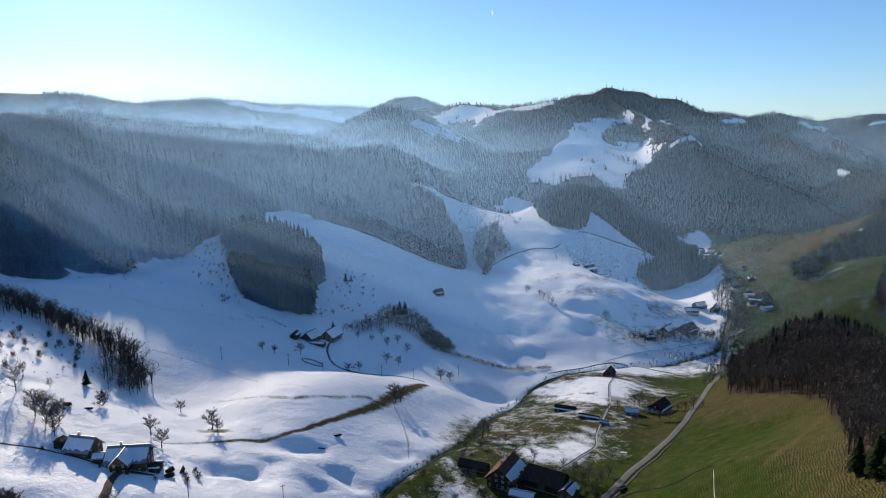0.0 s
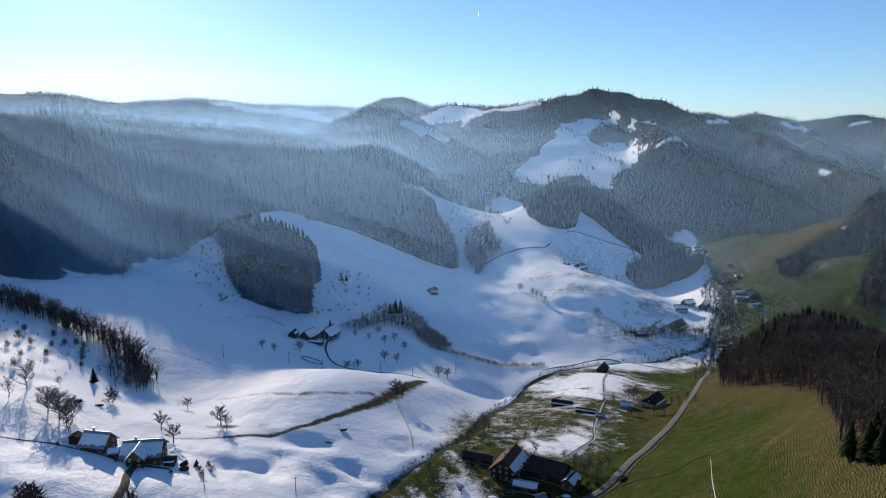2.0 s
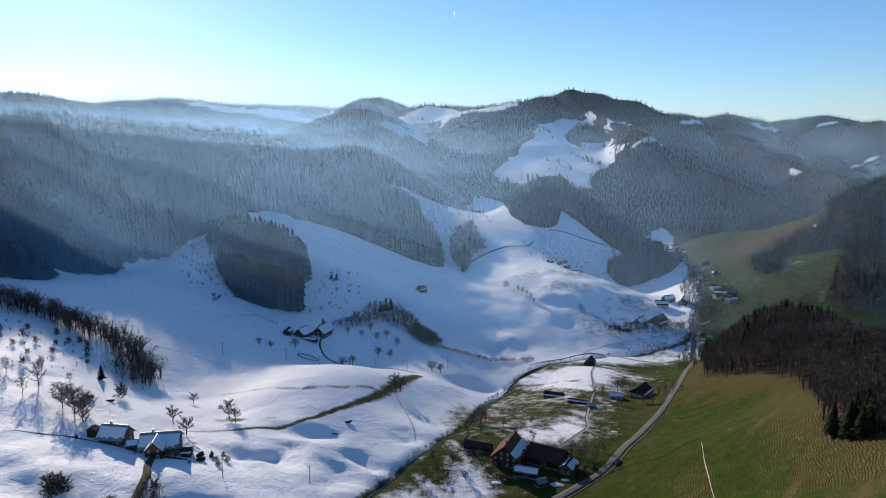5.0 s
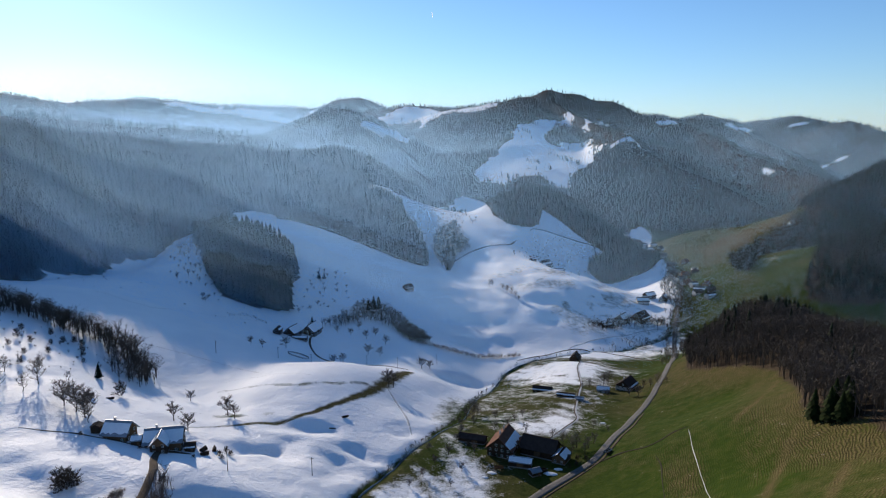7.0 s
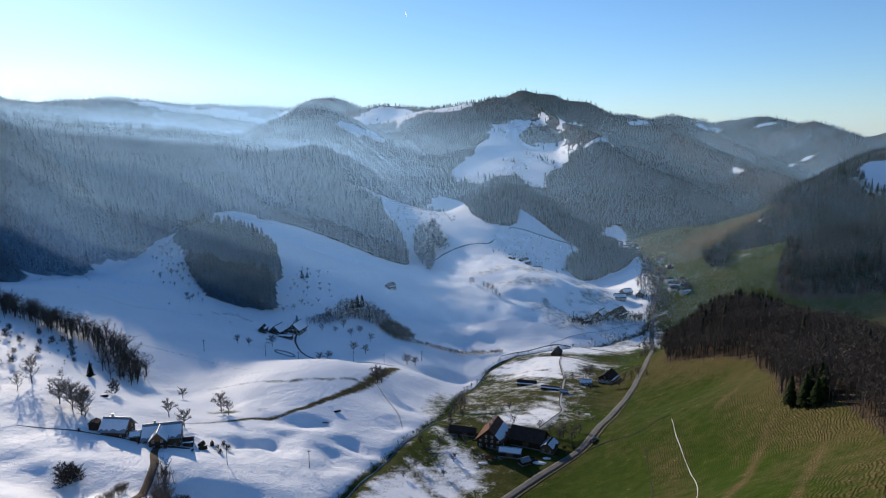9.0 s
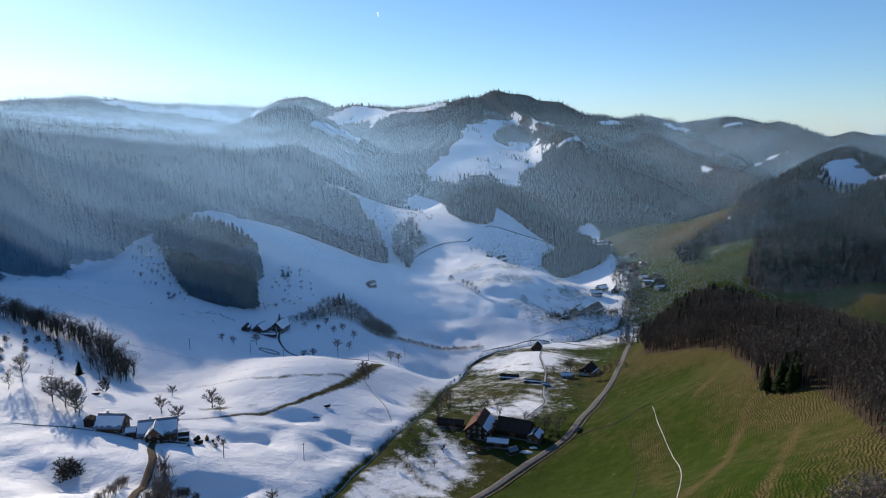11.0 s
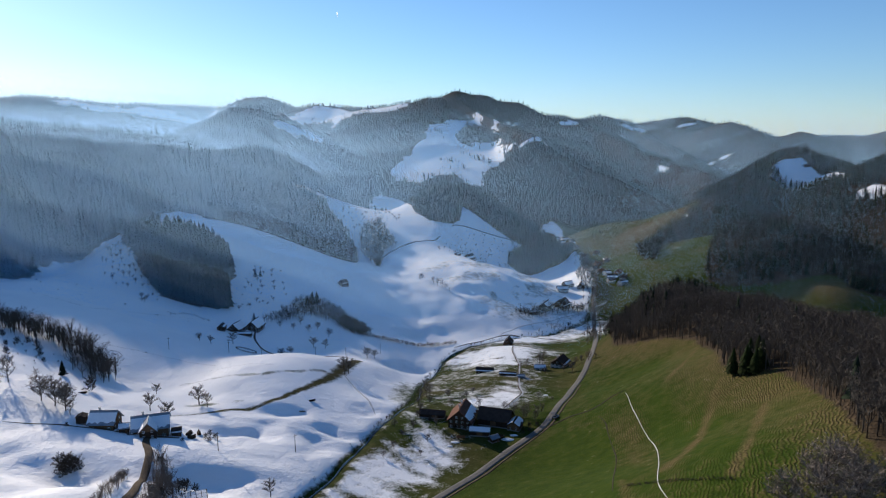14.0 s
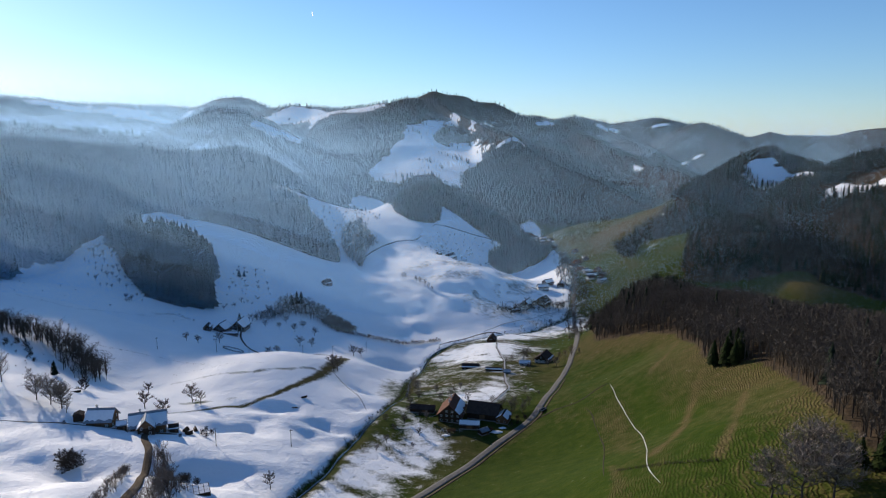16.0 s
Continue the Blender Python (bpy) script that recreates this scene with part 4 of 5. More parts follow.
def window_meshes():
    f, p, s = bmesh.new(), bmesh.new(), bmesh.new()
    for a, b in (((-0.5, 0, -0.65), (-0.4, 0.1, 0.65)), ((0.4, 0, -0.65), (0.5, 0.1, 0.65)), ((-0.4, 0, -0.65), (0.4, 0.1, -0.55)), ((-0.4, 0, 0.55), (0.4, 0.1, 0.65)), ((-0.04, 0, -0.55), (0.04, 0.08, 0.55))):
        box(f, a, b)
    box(p, (-0.4, 0.01, -0.55), (0.4, 0.04, 0.55))
    box(s, (-0.23, 0, -0.66), (0.23, 0.06, 0.66))
    out = []
    for n, bm, mat in (("window", f, FRAME), ("pane", p, PANE), ("shutter", s, SHUTTER)):
        me = bpy.data.meshes.new(n)
        bm.to_mesh(me)
        bm.free()
        me.materials.append(mat)
        out.append(me)
    return out


WINDOW_MESH, PANE_MESH, SHUTTER_MESH = window_meshes()


def add_window(house, x, y, z, out, wide=1.0, shutters=False):
    """A window on the wall whose outward side is 'out' degrees."""
    w = part("window", WINDOW_MESH, FRAME, house, at=pose(x, y, z, 0, 0, out - 90) @ Matrix.Diagonal((wide, 1, 1, 1)))
    part("pane", PANE_MESH, PANE, w, "dark glass pane")
    if shutters:
        for u in (-0.75, 0.75):
            part("shutter", SHUTTER_MESH, SHUTTER, w, "dark green shutter", at=pose(u, 0, 0))


def roof_snow(rng, x0, x1, slope_pt, lift, lo, hi, ragged):
    """A blanket of snow on one roof slope, from lo to hi of the way up, ragged at its lower edge."""
    bm = bmesh.new()
    nx_, nu = max(6, int((x1 - x0) / 1.2)), 4
    grid = []
    for i in range(nx_ + 1):
        x = x0 + (x1 - x0) * i / nx_
        a = lo + ragged * rng.uniform(0, 1) * (hi - lo)
        row = []
        for j in range(nu + 1):
            u = a + (hi - a) * j / nu
            y, z = slope_pt(u)
            e = 0.03 if j in (0, nu) or i in (0, nx_) else lift * rng.uniform(0.7, 1.2)
            row.append(bm.verts.new((x, y, z + e)))
        grid.append(row)
    for i in range(nx_):
        for j in range(nu):
            bm.faces.new((grid[i][j], grid[i + 1][j], grid[i + 1][j + 1], grid[i][j + 1]))
    return bm


def house(name, x, y, turn, L, W, wall, rise, walls, roof, snow=(0, 0), over=0.8, rows=(), gable=(), chimney=0, timber=None, door=True, barn_door=False, label="", category="house", group="", seed=1, plinth=True, lift=0.0):
    """A gabled building with its ridge along its own x. snow: how much of each slope (front, back) is white. rows: heights of the rows of windows on the
    long walls; gable: the same on the gable ends; timber: boards in the gable."""
    rng = random.Random(seed)
    c, s = math.cos(radians(turn)), math.sin(radians(turn))
    corners = [(x + u * L / 2 * c - v * W / 2 * s, y + u * L / 2 * s + v * W / 2 * c) for u in (-1, 1) for v in (-1, 1)]
    hs = land(np.array([p[0] for p in corners]), np.array([p[1] for p in corners]))
    base = float(0.45 * hs.min() + 0.55 * hs.mean()) + lift
    deep = base - float(hs.min()) + 0.6
    top = new(name)
    top.matrix_world = pose(x, y, base, 0, 0, turn)
    tagged(top, label, category, group)
    bm = bmesh.new()
    prism(bm, [(-W / 2, -deep), (W / 2, -deep), (W / 2, wall), (0, wall + rise), (-W / 2, wall)], -L / 2, L / 2)
    part("wall", bm, walls, top)
    if plinth:
        bm = bmesh.new()
        box(bm, (-L / 2 - 0.06, -W / 2 - 0.06, -deep - 0.05), (L / 2 + 0.06, W / 2 + 0.06, 0.7))
        part("plinth", bm, STONE, top, "grey stone plinth")
    # two roof slopes with a real thickness
    k = rise / (W / 2)
    for side in (-1, 1):
        bm = bmesh.new()
        e = W / 2 + over
        t = 0.28
        prism(bm, [(side * 0.0, wall + rise + 0.05), (side * e, wall + rise + 0.05 - k * e), (side * e, wall + rise + 0.05 - k * e + t), (0, wall + rise + 0.05 + t)], -L / 2 - over, L / 2 + over)
        sl = part("roof_slope", bm, roof, top)
        amount = snow[0] if side < 0 else snow[1]
        if amount:
            def slope_pt(u, side=side, e=e, t=t):
                d = e * (1 - u)
                return side * d, wall + rise + 0.05 + t - k * d
            part("snow_cover", roof_snow(rng, -L / 2 - over + 0.1, L / 2 + over - 0.1, slope_pt, 0.22, 0.04, 0.04 + 0.93 * amount, 0.12 if amount > 0.9 else 0.3), ROOF_SNOW, sl, "white snow lying on the roof slope")
    bm = bmesh.new()
    box(bm, (-L / 2 - over, -0.18, wall + rise + 0.25), (L / 2 + over, 0.18, wall + rise + 0.45))
    part("ridge_cap", bm, roof, top)
    for side in (-1, 1):
        if timber:
            bm = bmesh.new()
            z0 = wall - 0.3
            a, b = (L / 2 + 0.03, L / 2 + 0.12) if side > 0 else (-L / 2 - 0.12, -L / 2 - 0.03)
            prism(bm, [(-W / 2 + 0.05, z0), (W / 2 - 0.05, z0), (W / 2 - 0.05, wall), (0, wall + rise - 0.1), (-W / 2 + 0.05, wall)], a, b)
            part("gable_panel", bm, timber, top, "timber boards in the gable")
        n = max(1, int(W / 3.2))
        for z in gable:
            for i in range(n):
                v = (i + 0.5) / n * W - W / 2
                if z + 0.8 < wall + rise * (1 - abs(v) / (W / 2)) - 0.5:
                    add_window(top, side * (L / 2 + (0.12 if timber and z > wall - 0.8 else 0)), v, z, 0 if side > 0 else 180, shutters=seed % 2 == 0)
        n = max(2, int(L / 3.4))
        for z in rows:
            for i in range(n):
                if door and z < 2.5 and i == n // 2:
                    continue
                add_window(top, (i + 0.5) / n * L - L / 2, side * W / 2, z, 90 * side, shutters=seed % 2 == 0)
        if door:
            bm = bmesh.new()
            u = ((max(2, int(L / 3.4)) // 2) + 0.5) / max(2, int(L / 3.4)) * L - L / 2
            if barn_door:
                box(bm, (u - 1.7, side * W / 2 - 0.05, 0.0), (u + 1.7, side * W / 2 + 0.05, min(3.4, wall - 0.3)))
                part("barn_door", bm, WOOD_WARM, top, "wide brown plank door")
            else:
                box(bm, (u - 0.5, side * (W / 2 + 0.03) - 0.05, 0.0), (u + 0.5, side * (W / 2 + 0.03) + 0.05, 2.05))
                part("door", bm, WOOD_WARM, top, "brown plank door")
    for i in range(chimney):
        bm = bmesh.new()
        u = -L * 0.22 + i * L * 0.4
        box(bm, (u - 0.4, 0.5, wall + rise - 1.6), (u + 0.4, 1.3, wall + rise + 1.3))
        ch = part("chimney", bm, PLASTER, top)
        bm = bmesh.new()
        box(bm, (u - 0.52, 0.38, wall + rise + 1.3), (u + 0.52, 1.42, wall + rise + 1.45))
        part("chimney_cap", bm, SHEET, ch)
    return top


# the farm by the lane
house("farmhouse", 30, 305, 63, 17, 13, 5.4, 6.0, WOOD_DARK, TILE_RED, (0.55, 0), 1.2, (1.6, 4.2), (1.6, 4.4, 7.0), 2, WOOD_DARK, label="large farmhouse with red-brown tiles and a snow patch on the roof", seed=2)
house("farm_barn", 49, 301, -33, 18, 11, 4.6, 4.6, WOOD_DARK, TILE_DARK, (0, 0.9), 0.9, (), (), 0, None, True, True, "dark timber barn joined to the farmhouse", "barn", seed=3)
house("farm_shed", 36, 289, -22, 11, 6, 3.0, 1.4, WOOD_DARK, SHEET, (0.95, 0.95), 0.5, (), (), 0, None, True, True, "low shed with a snowy grey sheet roof", "shed", seed=5)
house("farm_shed", 58, 292, 55, 9, 7, 3.2, 2.4, WOOD_WARM, TILE_DARK, (0.85, 0.9), 0.6, (), (1.6,), 0, None, True, True, "brown cart shed with snow on its roof", "shed", seed=7)
house("farm_shed", 15, 318, -25, 15, 5.5, 2.6, 1.6, WOOD_DARK, TILE_DARK, (0.0, 0.9), 0.5, (), (), 0, None, True, True, "long low dark shed beside the orchard", "shed", seed=9)
house("farm_shed", 41, 279, 20, 5, 4, 2.3, 1.2, WOOD_DARK, SHEET, (0.0, 0.9), 0.4, (), (), 0, None, True, False, "small dark tool shed at the yard edge", "shed", seed=11)
# the farm on the snow
house("farmhouse", -131, 265, 6, 15, 12, 5.4, 4.2, WOOD_WARM, SHEET, (0.85, 0.97), 1.0, (1.6,), (1.6, 4.2, 6.6), 1, WOOD_DARK, label="brown timber farmhouse under a snow-covered grey roof", seed=12)
house("cross_gable", -131, 258, 96, 8, 7, 4.4, 3.6, WOOD_DARK, SHEET, (0.95, 0.5), 0.7, (), (1.6, 4.2), 0, WOOD_WARM, False, label="dark timber cross wing with a gable to the yard", category="house wing", seed=13)
house("farmhouse", -151, 267, -12, 11, 9, 4.2, 4.2, WOOD_WARM, SHEET, (0.85, 0.97), 0.9, (1.6,), (1.6, 4.2), 1, None, label="brown timber house with a steep snowy roof", seed=14)
house("farm_shed", -142, 262, 8, 4, 6, 2.8, 1.2, WOOD_DARK, SHEET, (0.95, 0.95), 0.4, (), (), 0, None, True, False, "small shed between the two snowy houses", "shed", seed=15)
house("farm_shed", -161, 268, 90, 4, 4, 3.6, 0.8, WOOD_DARK, TILE_DARK, (0, 0), 0.3, (), (), 0, None, True, False, "narrow dark hut beside the timber house", "shed", seed=17)
house("lean_to", -120, 264, 8, 4, 7, 2.4, 1.0, WOOD_DARK, TILE_DARK, (0.3, 0.4), 0.4, (), (), 0, None, True, False, "cluttered dark lean-to at the farmhouse end", "shed", seed=19)
# the shaded farm
house("farmhouse", -96, 561, 70, 16, 12, 4.0, 5.4, WOOD_DARK, TILE_DARK, (0.97, 0.97), 1.2, (1.6,), (1.6, 4.0), 1, WOOD_DARK, label="dark timber farmhouse with snowy roof in the shade", seed=20)
house("farm_barn", -111, 549, 66, 13, 11, 3.4, 4.8, WOOD_DARK, TILE_DARK, (0.97, 0.97), 0.9, (), (1.6,), 0, WOOD_DARK, True, True, "dark barn with a snow-covered roof", "barn", seed=21)
house("farm_shed", -123, 544, 80, 8, 6, 3.6, 2.4, WOOD_DARK, TILE_DARK, (0.5, 0.4), 0.5, (), (), 0, None, True, True, "dark shed beside the shaded barn", "shed", seed=23)
house("farm_shed", -104, 541, -12, 12, 5, 2.4, 1.2, WOOD_DARK, TILE_DARK, (0.9, 0.9), 0.5, (), (), 0, None, True, True, "low open shed in front of the shaded farm", "shed", seed=25)
# the single barn, the hut and the low buildings on the flats
house("field_barn", 136, 533, 62, 10, 8, 4.0, 4.0, WOOD_DARK, TILE_DARK, (0.0, 0.2), 0.7, (), (), 0, None, True, True, "dark wooden field barn at the track", "barn", seed=27)
house("field_hut", -5, 688, 35, 9, 8, 3.2, 3.4, WOOD_DARK, TILE_DARK, (0.2, 0.97), 0.6, (), (), 0, None, True, True, "small wooden hay hut on the snowy slope", "hut", seed=29)
house("stable", 81, 428, -22, 13, 6, 2.4, 1.9, WOOD_DARK, TILE_DARK, (0.3, 0.97), 0.6, (1.5,), (), 0, None, True, True, "long dark stable with streaks of snow on the roof", "stable", seed=31)
house("stable", 91, 402, -24, 12, 4, 1.7, 1.0, WOOD_DARK, TILE_DARK, (0.6, 0.9), 0.5, (), (), 0, None, True, True, "low stable wing under snow", "stable", seed=33)
house("farm_shed", 98, 392, -24, 5, 4, 1.6, 0.9, SHEET, SHEET, (0.3, 0.8), 0.3, (), (), 0, None, False, False, "blue-grey sheet shelter at the track", "shed", seed=35)
house("chalet", 142, 424, 48, 13, 11, 4.8, 4.2, PLASTER, TILE_DARK, (0.2, 0.0), 1.2, (1.5, 3.9), (1.5, 3.9, 6.2), 1, WOOD_DARK, label="white-fronted chalet with a wide dark roof by the lane", seed=36)
house("cottage", 122, 416, -20, 8, 6, 2.3, 1.8, PLASTER, SHEET, (0.9, 0.9), 0.6, (1.4,), (1.4,), 1, None, label="small cottage with snow on its roof among trees", seed=38)
# the farm on the rise and the houses down the valley
house("farmhouse", 226, 662, 48, 17, 11, 4.6, 4.6, PLASTER, TILE_DARK, (0.9, 0.9), 0.9, (1.6, 4.0), (1.6, 4.0), 1, WOOD_DARK, label="plastered farmhouse with snowy roof on the rise", seed=40)
house("farm_barn", 249, 670, 40, 18, 14, 5.0, 6.0, WOOD_DARK, TILE_DARK, (0.1, 0.2), 0.9, (), (), 0, None, True, True, "great dark barn on the rise", "barn", seed=41)
house("farm_shed", 205, 650, 10, 9, 6, 2.8, 1.8, WOOD_DARK, TILE_DARK, (0.8, 0.9), 0.5, (), (), 0, None, True, True, "snowy shed below the farm on the rise", "shed", seed=43)
house("farmhouse", 190, 868, 40, 17, 12, 4.4, 5.2, WOOD_DARK, TILE_DARK, (0.5, 0.8), 0.9, (1.6,), (1.6, 4.2), 1, WOOD_DARK, label="dark farmhouse high on the snowy slope", seed=45)
house("farm_shed", 206, 855, -15, 13, 8, 3.0, 2.4, WOOD_DARK, TILE_DARK, (0.8, 0.9), 0.5, (), (), 0, None, True, True, "snowy shed beside the slope farm", "shed", seed=47)
house("farm_shed", 172, 862, 40, 8, 6, 2.8, 1.8, WOOD_DARK, TILE_DARK, (0.8, 0.9), 0.5, (), (), 0, None, True, True, "small barn near the slope farm", "barn", seed=49)
for i, (x, y, t) in enumerate(((272, 722, -10), (288, 742, 20), (300, 728, 60))):
    house("farm_barn", x, y, t, 13, 9, 4.0, 3.8, WOOD_DARK if i else PLASTER, TILE_DARK, (0.85, 0.6), 0.7, (1.6,), (1.6,), 0, None, label="dark farm building with snow on its roof beside the stream", category="barn", group="buildings by the stream", seed=51 + i)
for i, (x, y, t) in enumerate(((344, 744, 15), (340, 722, -20), (352, 728, 40), (334, 712, 10), (346, 704, -30), (345, 763, 55), (338, 690, 20), (376, 809, 70), (362, 806, -10), (348, 790, 30), (398, 928, 0), (413, 917, 40), (418, 1089, -20), (416, 1060, 15), (414, 1030, 60), (441, 1073, 30), (413, 993, -30), (407, 1091, 10), (455, 1137, 0), (430, 1045, 45), (426, 1105, 20))):
    white = i % 3
    house("village_house", x, y, t, 9 + (i * 7) % 4, 7 + (i * 5) % 3, 3.8, 3.2, (PLASTER, WOOD_DARK, WOOD_WARM)[white], (TILE_DARK, TILE_RED, TILE_DARK)[(i * 2) % 3], ((0.5, 0.3), (0, 0.4), (0, 0))[(i // 2) % 3], 0.6, (1.4,), (1.4,), 1, None, label=("pale village house with a dark roof in the valley", "dark timber village house with a brown roof", "brown timber village house with a dark roof")[white], group="houses of the valley village", seed=60 + 2 * i)


def greenhouse(x, y, turn):
    """A low frame of bars over snow-dusted panes."""
    z = float(land(np.array([x]), np.array([y]))[0])
    top = tagged(new("cold_frame"), "low white-barred cold frame dusted with snow", "greenhouse")
    top.matrix_world = pose(x, y, z, 0, 0, turn)
    bm = bmesh.new()
    prism(bm, [(-3, -1.5), (3, -1.5), (3, 2.0), (-3, 0.9)], -5, 5)
    part("base", bm, WOOD_DARK, top)
    for i in range(5):
        for j in range(3):
            bm = bmesh.new()
            y0, y1 = -2.9 + j * 1.95, -2.9 + j * 1.95 + 1.75
            z0, z1 = 0.9 + (y0 + 3) / 6 * 1.1, 0.9 + (y1 + 3) / 6 * 1.1
            prism(bm, [(y0, z0 + 0.02), (y1, z1 + 0.02), (y1, z1 + 0.10), (y0, z0 + 0.10)], -4.9 + i * 1.97, -4.9 + i * 1.97 + 1.75)
            part("pane", bm, ROOF_SNOW, top)


greenhouse(-105, 200, 10)


def ring_fence(x, y, rx, ry, turn):
    """An oval paddock of posts and two rails."""
    z0 = float(land(np.array([x]), np.array([y]))[0])
    top = tagged(new("paddock_fence"), "oval dark wooden paddock fence in the snow", "fence")
    top.matrix_world = pose(x, y, z0, 0, 0, turn)
    n = 22
    ca, sa = math.cos(radians(turn)), math.sin(radians(turn))
    pts = []
    for i in range(n):
        a = 2 * math.pi * i / n
        u, v = rx * math.cos(a), ry * math.sin(a)
        pts.append((u, v, float(land(np.array([x + u * ca - v * sa]), np.array([y + u * sa + v * ca]))[0]) - z0))
    for i in range(n):
        u, v, z = pts[i]
        bm = bmesh.new()
        box(bm, (u - 0.12, v - 0.12, z - 0.4), (u + 0.12, v + 0.12, z + 1.3))
        part("post", bm, WOOD_DARK, top)
        a, b = Vector(pts[i]), Vector(pts[(i + 1) % n])
        for h in (0.55, 1.1):
            bm = bmesh.new()
            box(bm, (0, -0.06, -0.12), ((b - a).length, 0.06, 0.12))
            part("rail", bm, WOOD_DARK, top, at=Matrix.Translation(a + Vector((0, 0, h))) @ (b - a).to_track_quat("X", "Z").to_matrix().to_4x4())


ring_fence(-101, 502, 8, 5, 5)


def utility_pole(x, y, tall=9.0):
    z = float(land(np.array([x]), np.array([y]))[0])
    top = tagged(new("utility_pole"), "slim dark wooden power pole standing in snow", "pole", "power poles")
    top.matrix_world = pose(x, y, z, 0, 0, 15)
    bm = bmesh.new()
    bmesh.ops.create_cone(bm, cap_ends=True, segments=8, radius1=0.17, radius2=0.11, depth=tall + 0.6, matrix=Matrix.Translation((0, 0, tall / 2 - 0.3)))
    part("shaft", bm, WOOD_DARK, top)
    bm = bmesh.new()
    box(bm, (-0.9, -0.07, tall - 0.8), (0.9, 0.07, tall - 0.64))
    part("crossarm", bm, WOOD_DARK, top)
    for u in (-0.75, 0.75):
        bm = bmesh.new()
        bmesh.ops.create_cone(bm, cap_ends=True, segments=8, radius1=0.09, radius2=0.05, depth=0.3, matrix=Matrix.Translation((u, 0, tall - 0.5)))
        part("insulator", bm, FRAME, top, "pale ceramic insulator")


for p in ((-112, 470), (-88, 474), (-66, 478), (-46, 482), (-22, 478), (12, 520), (-150, 440), (-100, 246), (-66, 258)):
    utility_pole(*p)


def log_pile(x, y, turn, n=5):
    z = float(land(np.array([x]), np.array([y]))[0])
    top = tagged(new("log_pile"), "pile of dark logs lying on the snow", "logs", "log piles")
    top.matrix_world = pose(x, y, z, 0, 0, turn)
    k = 0
    for row in range(3):
        for i in range(n - row):
            bm = bmesh.new()
            bmesh.ops.create_cone(bm, cap_ends=True, segments=8, radius1=0.32, radius2=0.28, depth=3.4 + 0.3 * ((k * 7) % 3), matrix=pose(0, (i - (n - row) / 2) * 0.62, 0.25 + row * 0.54, 0, 90, 0))
            part("log", bm, WOOD_DARK, top)
            k += 1


for p in ((-115, 265, 70, 4), (-113, 260, 30, 3), (-111, 268, 100, 3), (-55, 331, 20, 2), (-61, 318, -10, 1), (-180, 308, 5, 3), (-172, 312, 10, 2)):
    log_pile(*p)


def snow_heap(x, y, r, h):
    bm = bmesh.new()
    bmesh.ops.create_icosphere(bm, subdivisions=3, radius=1)
    for v in bm.verts:
        n = 1 + 0.25 * noise.noise(v.co * 2.2 + Vector((x, y, 0)))
        v.co = Vector((v.co.x * r * n, v.co.y * r * 0.55 * n, v.co.z * h * n))
    me = bpy.data.meshes.new("snow_mound")
    bm.to_mesh(me)
    bm.free()
    me.materials.append(ROOF_SNOW)
    ob = tagged(new("snow_mound", me), "shovelled mound of white snow on the grass", "snow mound", "snow mounds")
    ob.matrix_world = pose(x, y, float(land(np.array([x]), np.array([y]))[0]) - 0.1, 0, 0, -20)


for p in ((49, 279, 3.5, 0.9), (54, 283, 2.2, 0.7), (97, 342, 2.0, 0.5), (20, 283, 2.5, 0.6), (16, 279, 1.8, 0.5), (112, 398, 1.5, 0.4)):
    snow_heap(*p)


def farm_trailer(x, y, turn, mat, label):
    z = float(land(np.array([x]), np.array([y]))[0])
    top = tagged(new("farm_trailer"), label, "trailer")
    top.matrix_world = pose(x, y, z + 0.1, 0, 0, turn)
    bm = bmesh.new()
    box(bm, (-2.4, -1.0, 0.8), (2.4, 1.0, 1.0))
    part("bed", bm, WOOD_DARK, top)
    for a, b in (((-2.4, -1.0, 1.0), (2.4, -0.92, 1.7)), ((-2.4, 0.92, 1.0), (2.4, 1.0, 1.7)), ((-2.4, -0.92, 1.0), (-2.32, 0.92, 1.7)), ((2.32, -0.92, 1.0), (2.4, 0.92, 1.7))):
        bm = bmesh.new()
        box(bm, a, b)
        part("side_board", bm, mat, top)
    for u in (-1.5, 1.5):
        for v in (-1.05, 1.05):
            bm = bmesh.new()
            bmesh.ops.create_cone(bm, cap_ends=True, segments=14, radius1=0.45, radius2=0.45, depth=0.3, matrix=pose(u, v, 0.45, 90, 0, 0))
            part("wheel", bm, DITCH, top, "black rubber wheel")
    bm = bmesh.new()
    box(bm, (2.4, -0.06, 0.8), (4.0, 0.06, 0.92))
    part("drawbar", bm, SHEET, top)


farm_trailer(45, 281, 30, WOOD_DARK, "dark farm trailer parked at the yard edge")
farm_trailer(82, 290, 32, SHEET, "grey farm trailer parked on the spur by the lane")
farm_trailer(24, 286, -10, WOOD_WARM, "brown farm trailer beside the snowy orchard")

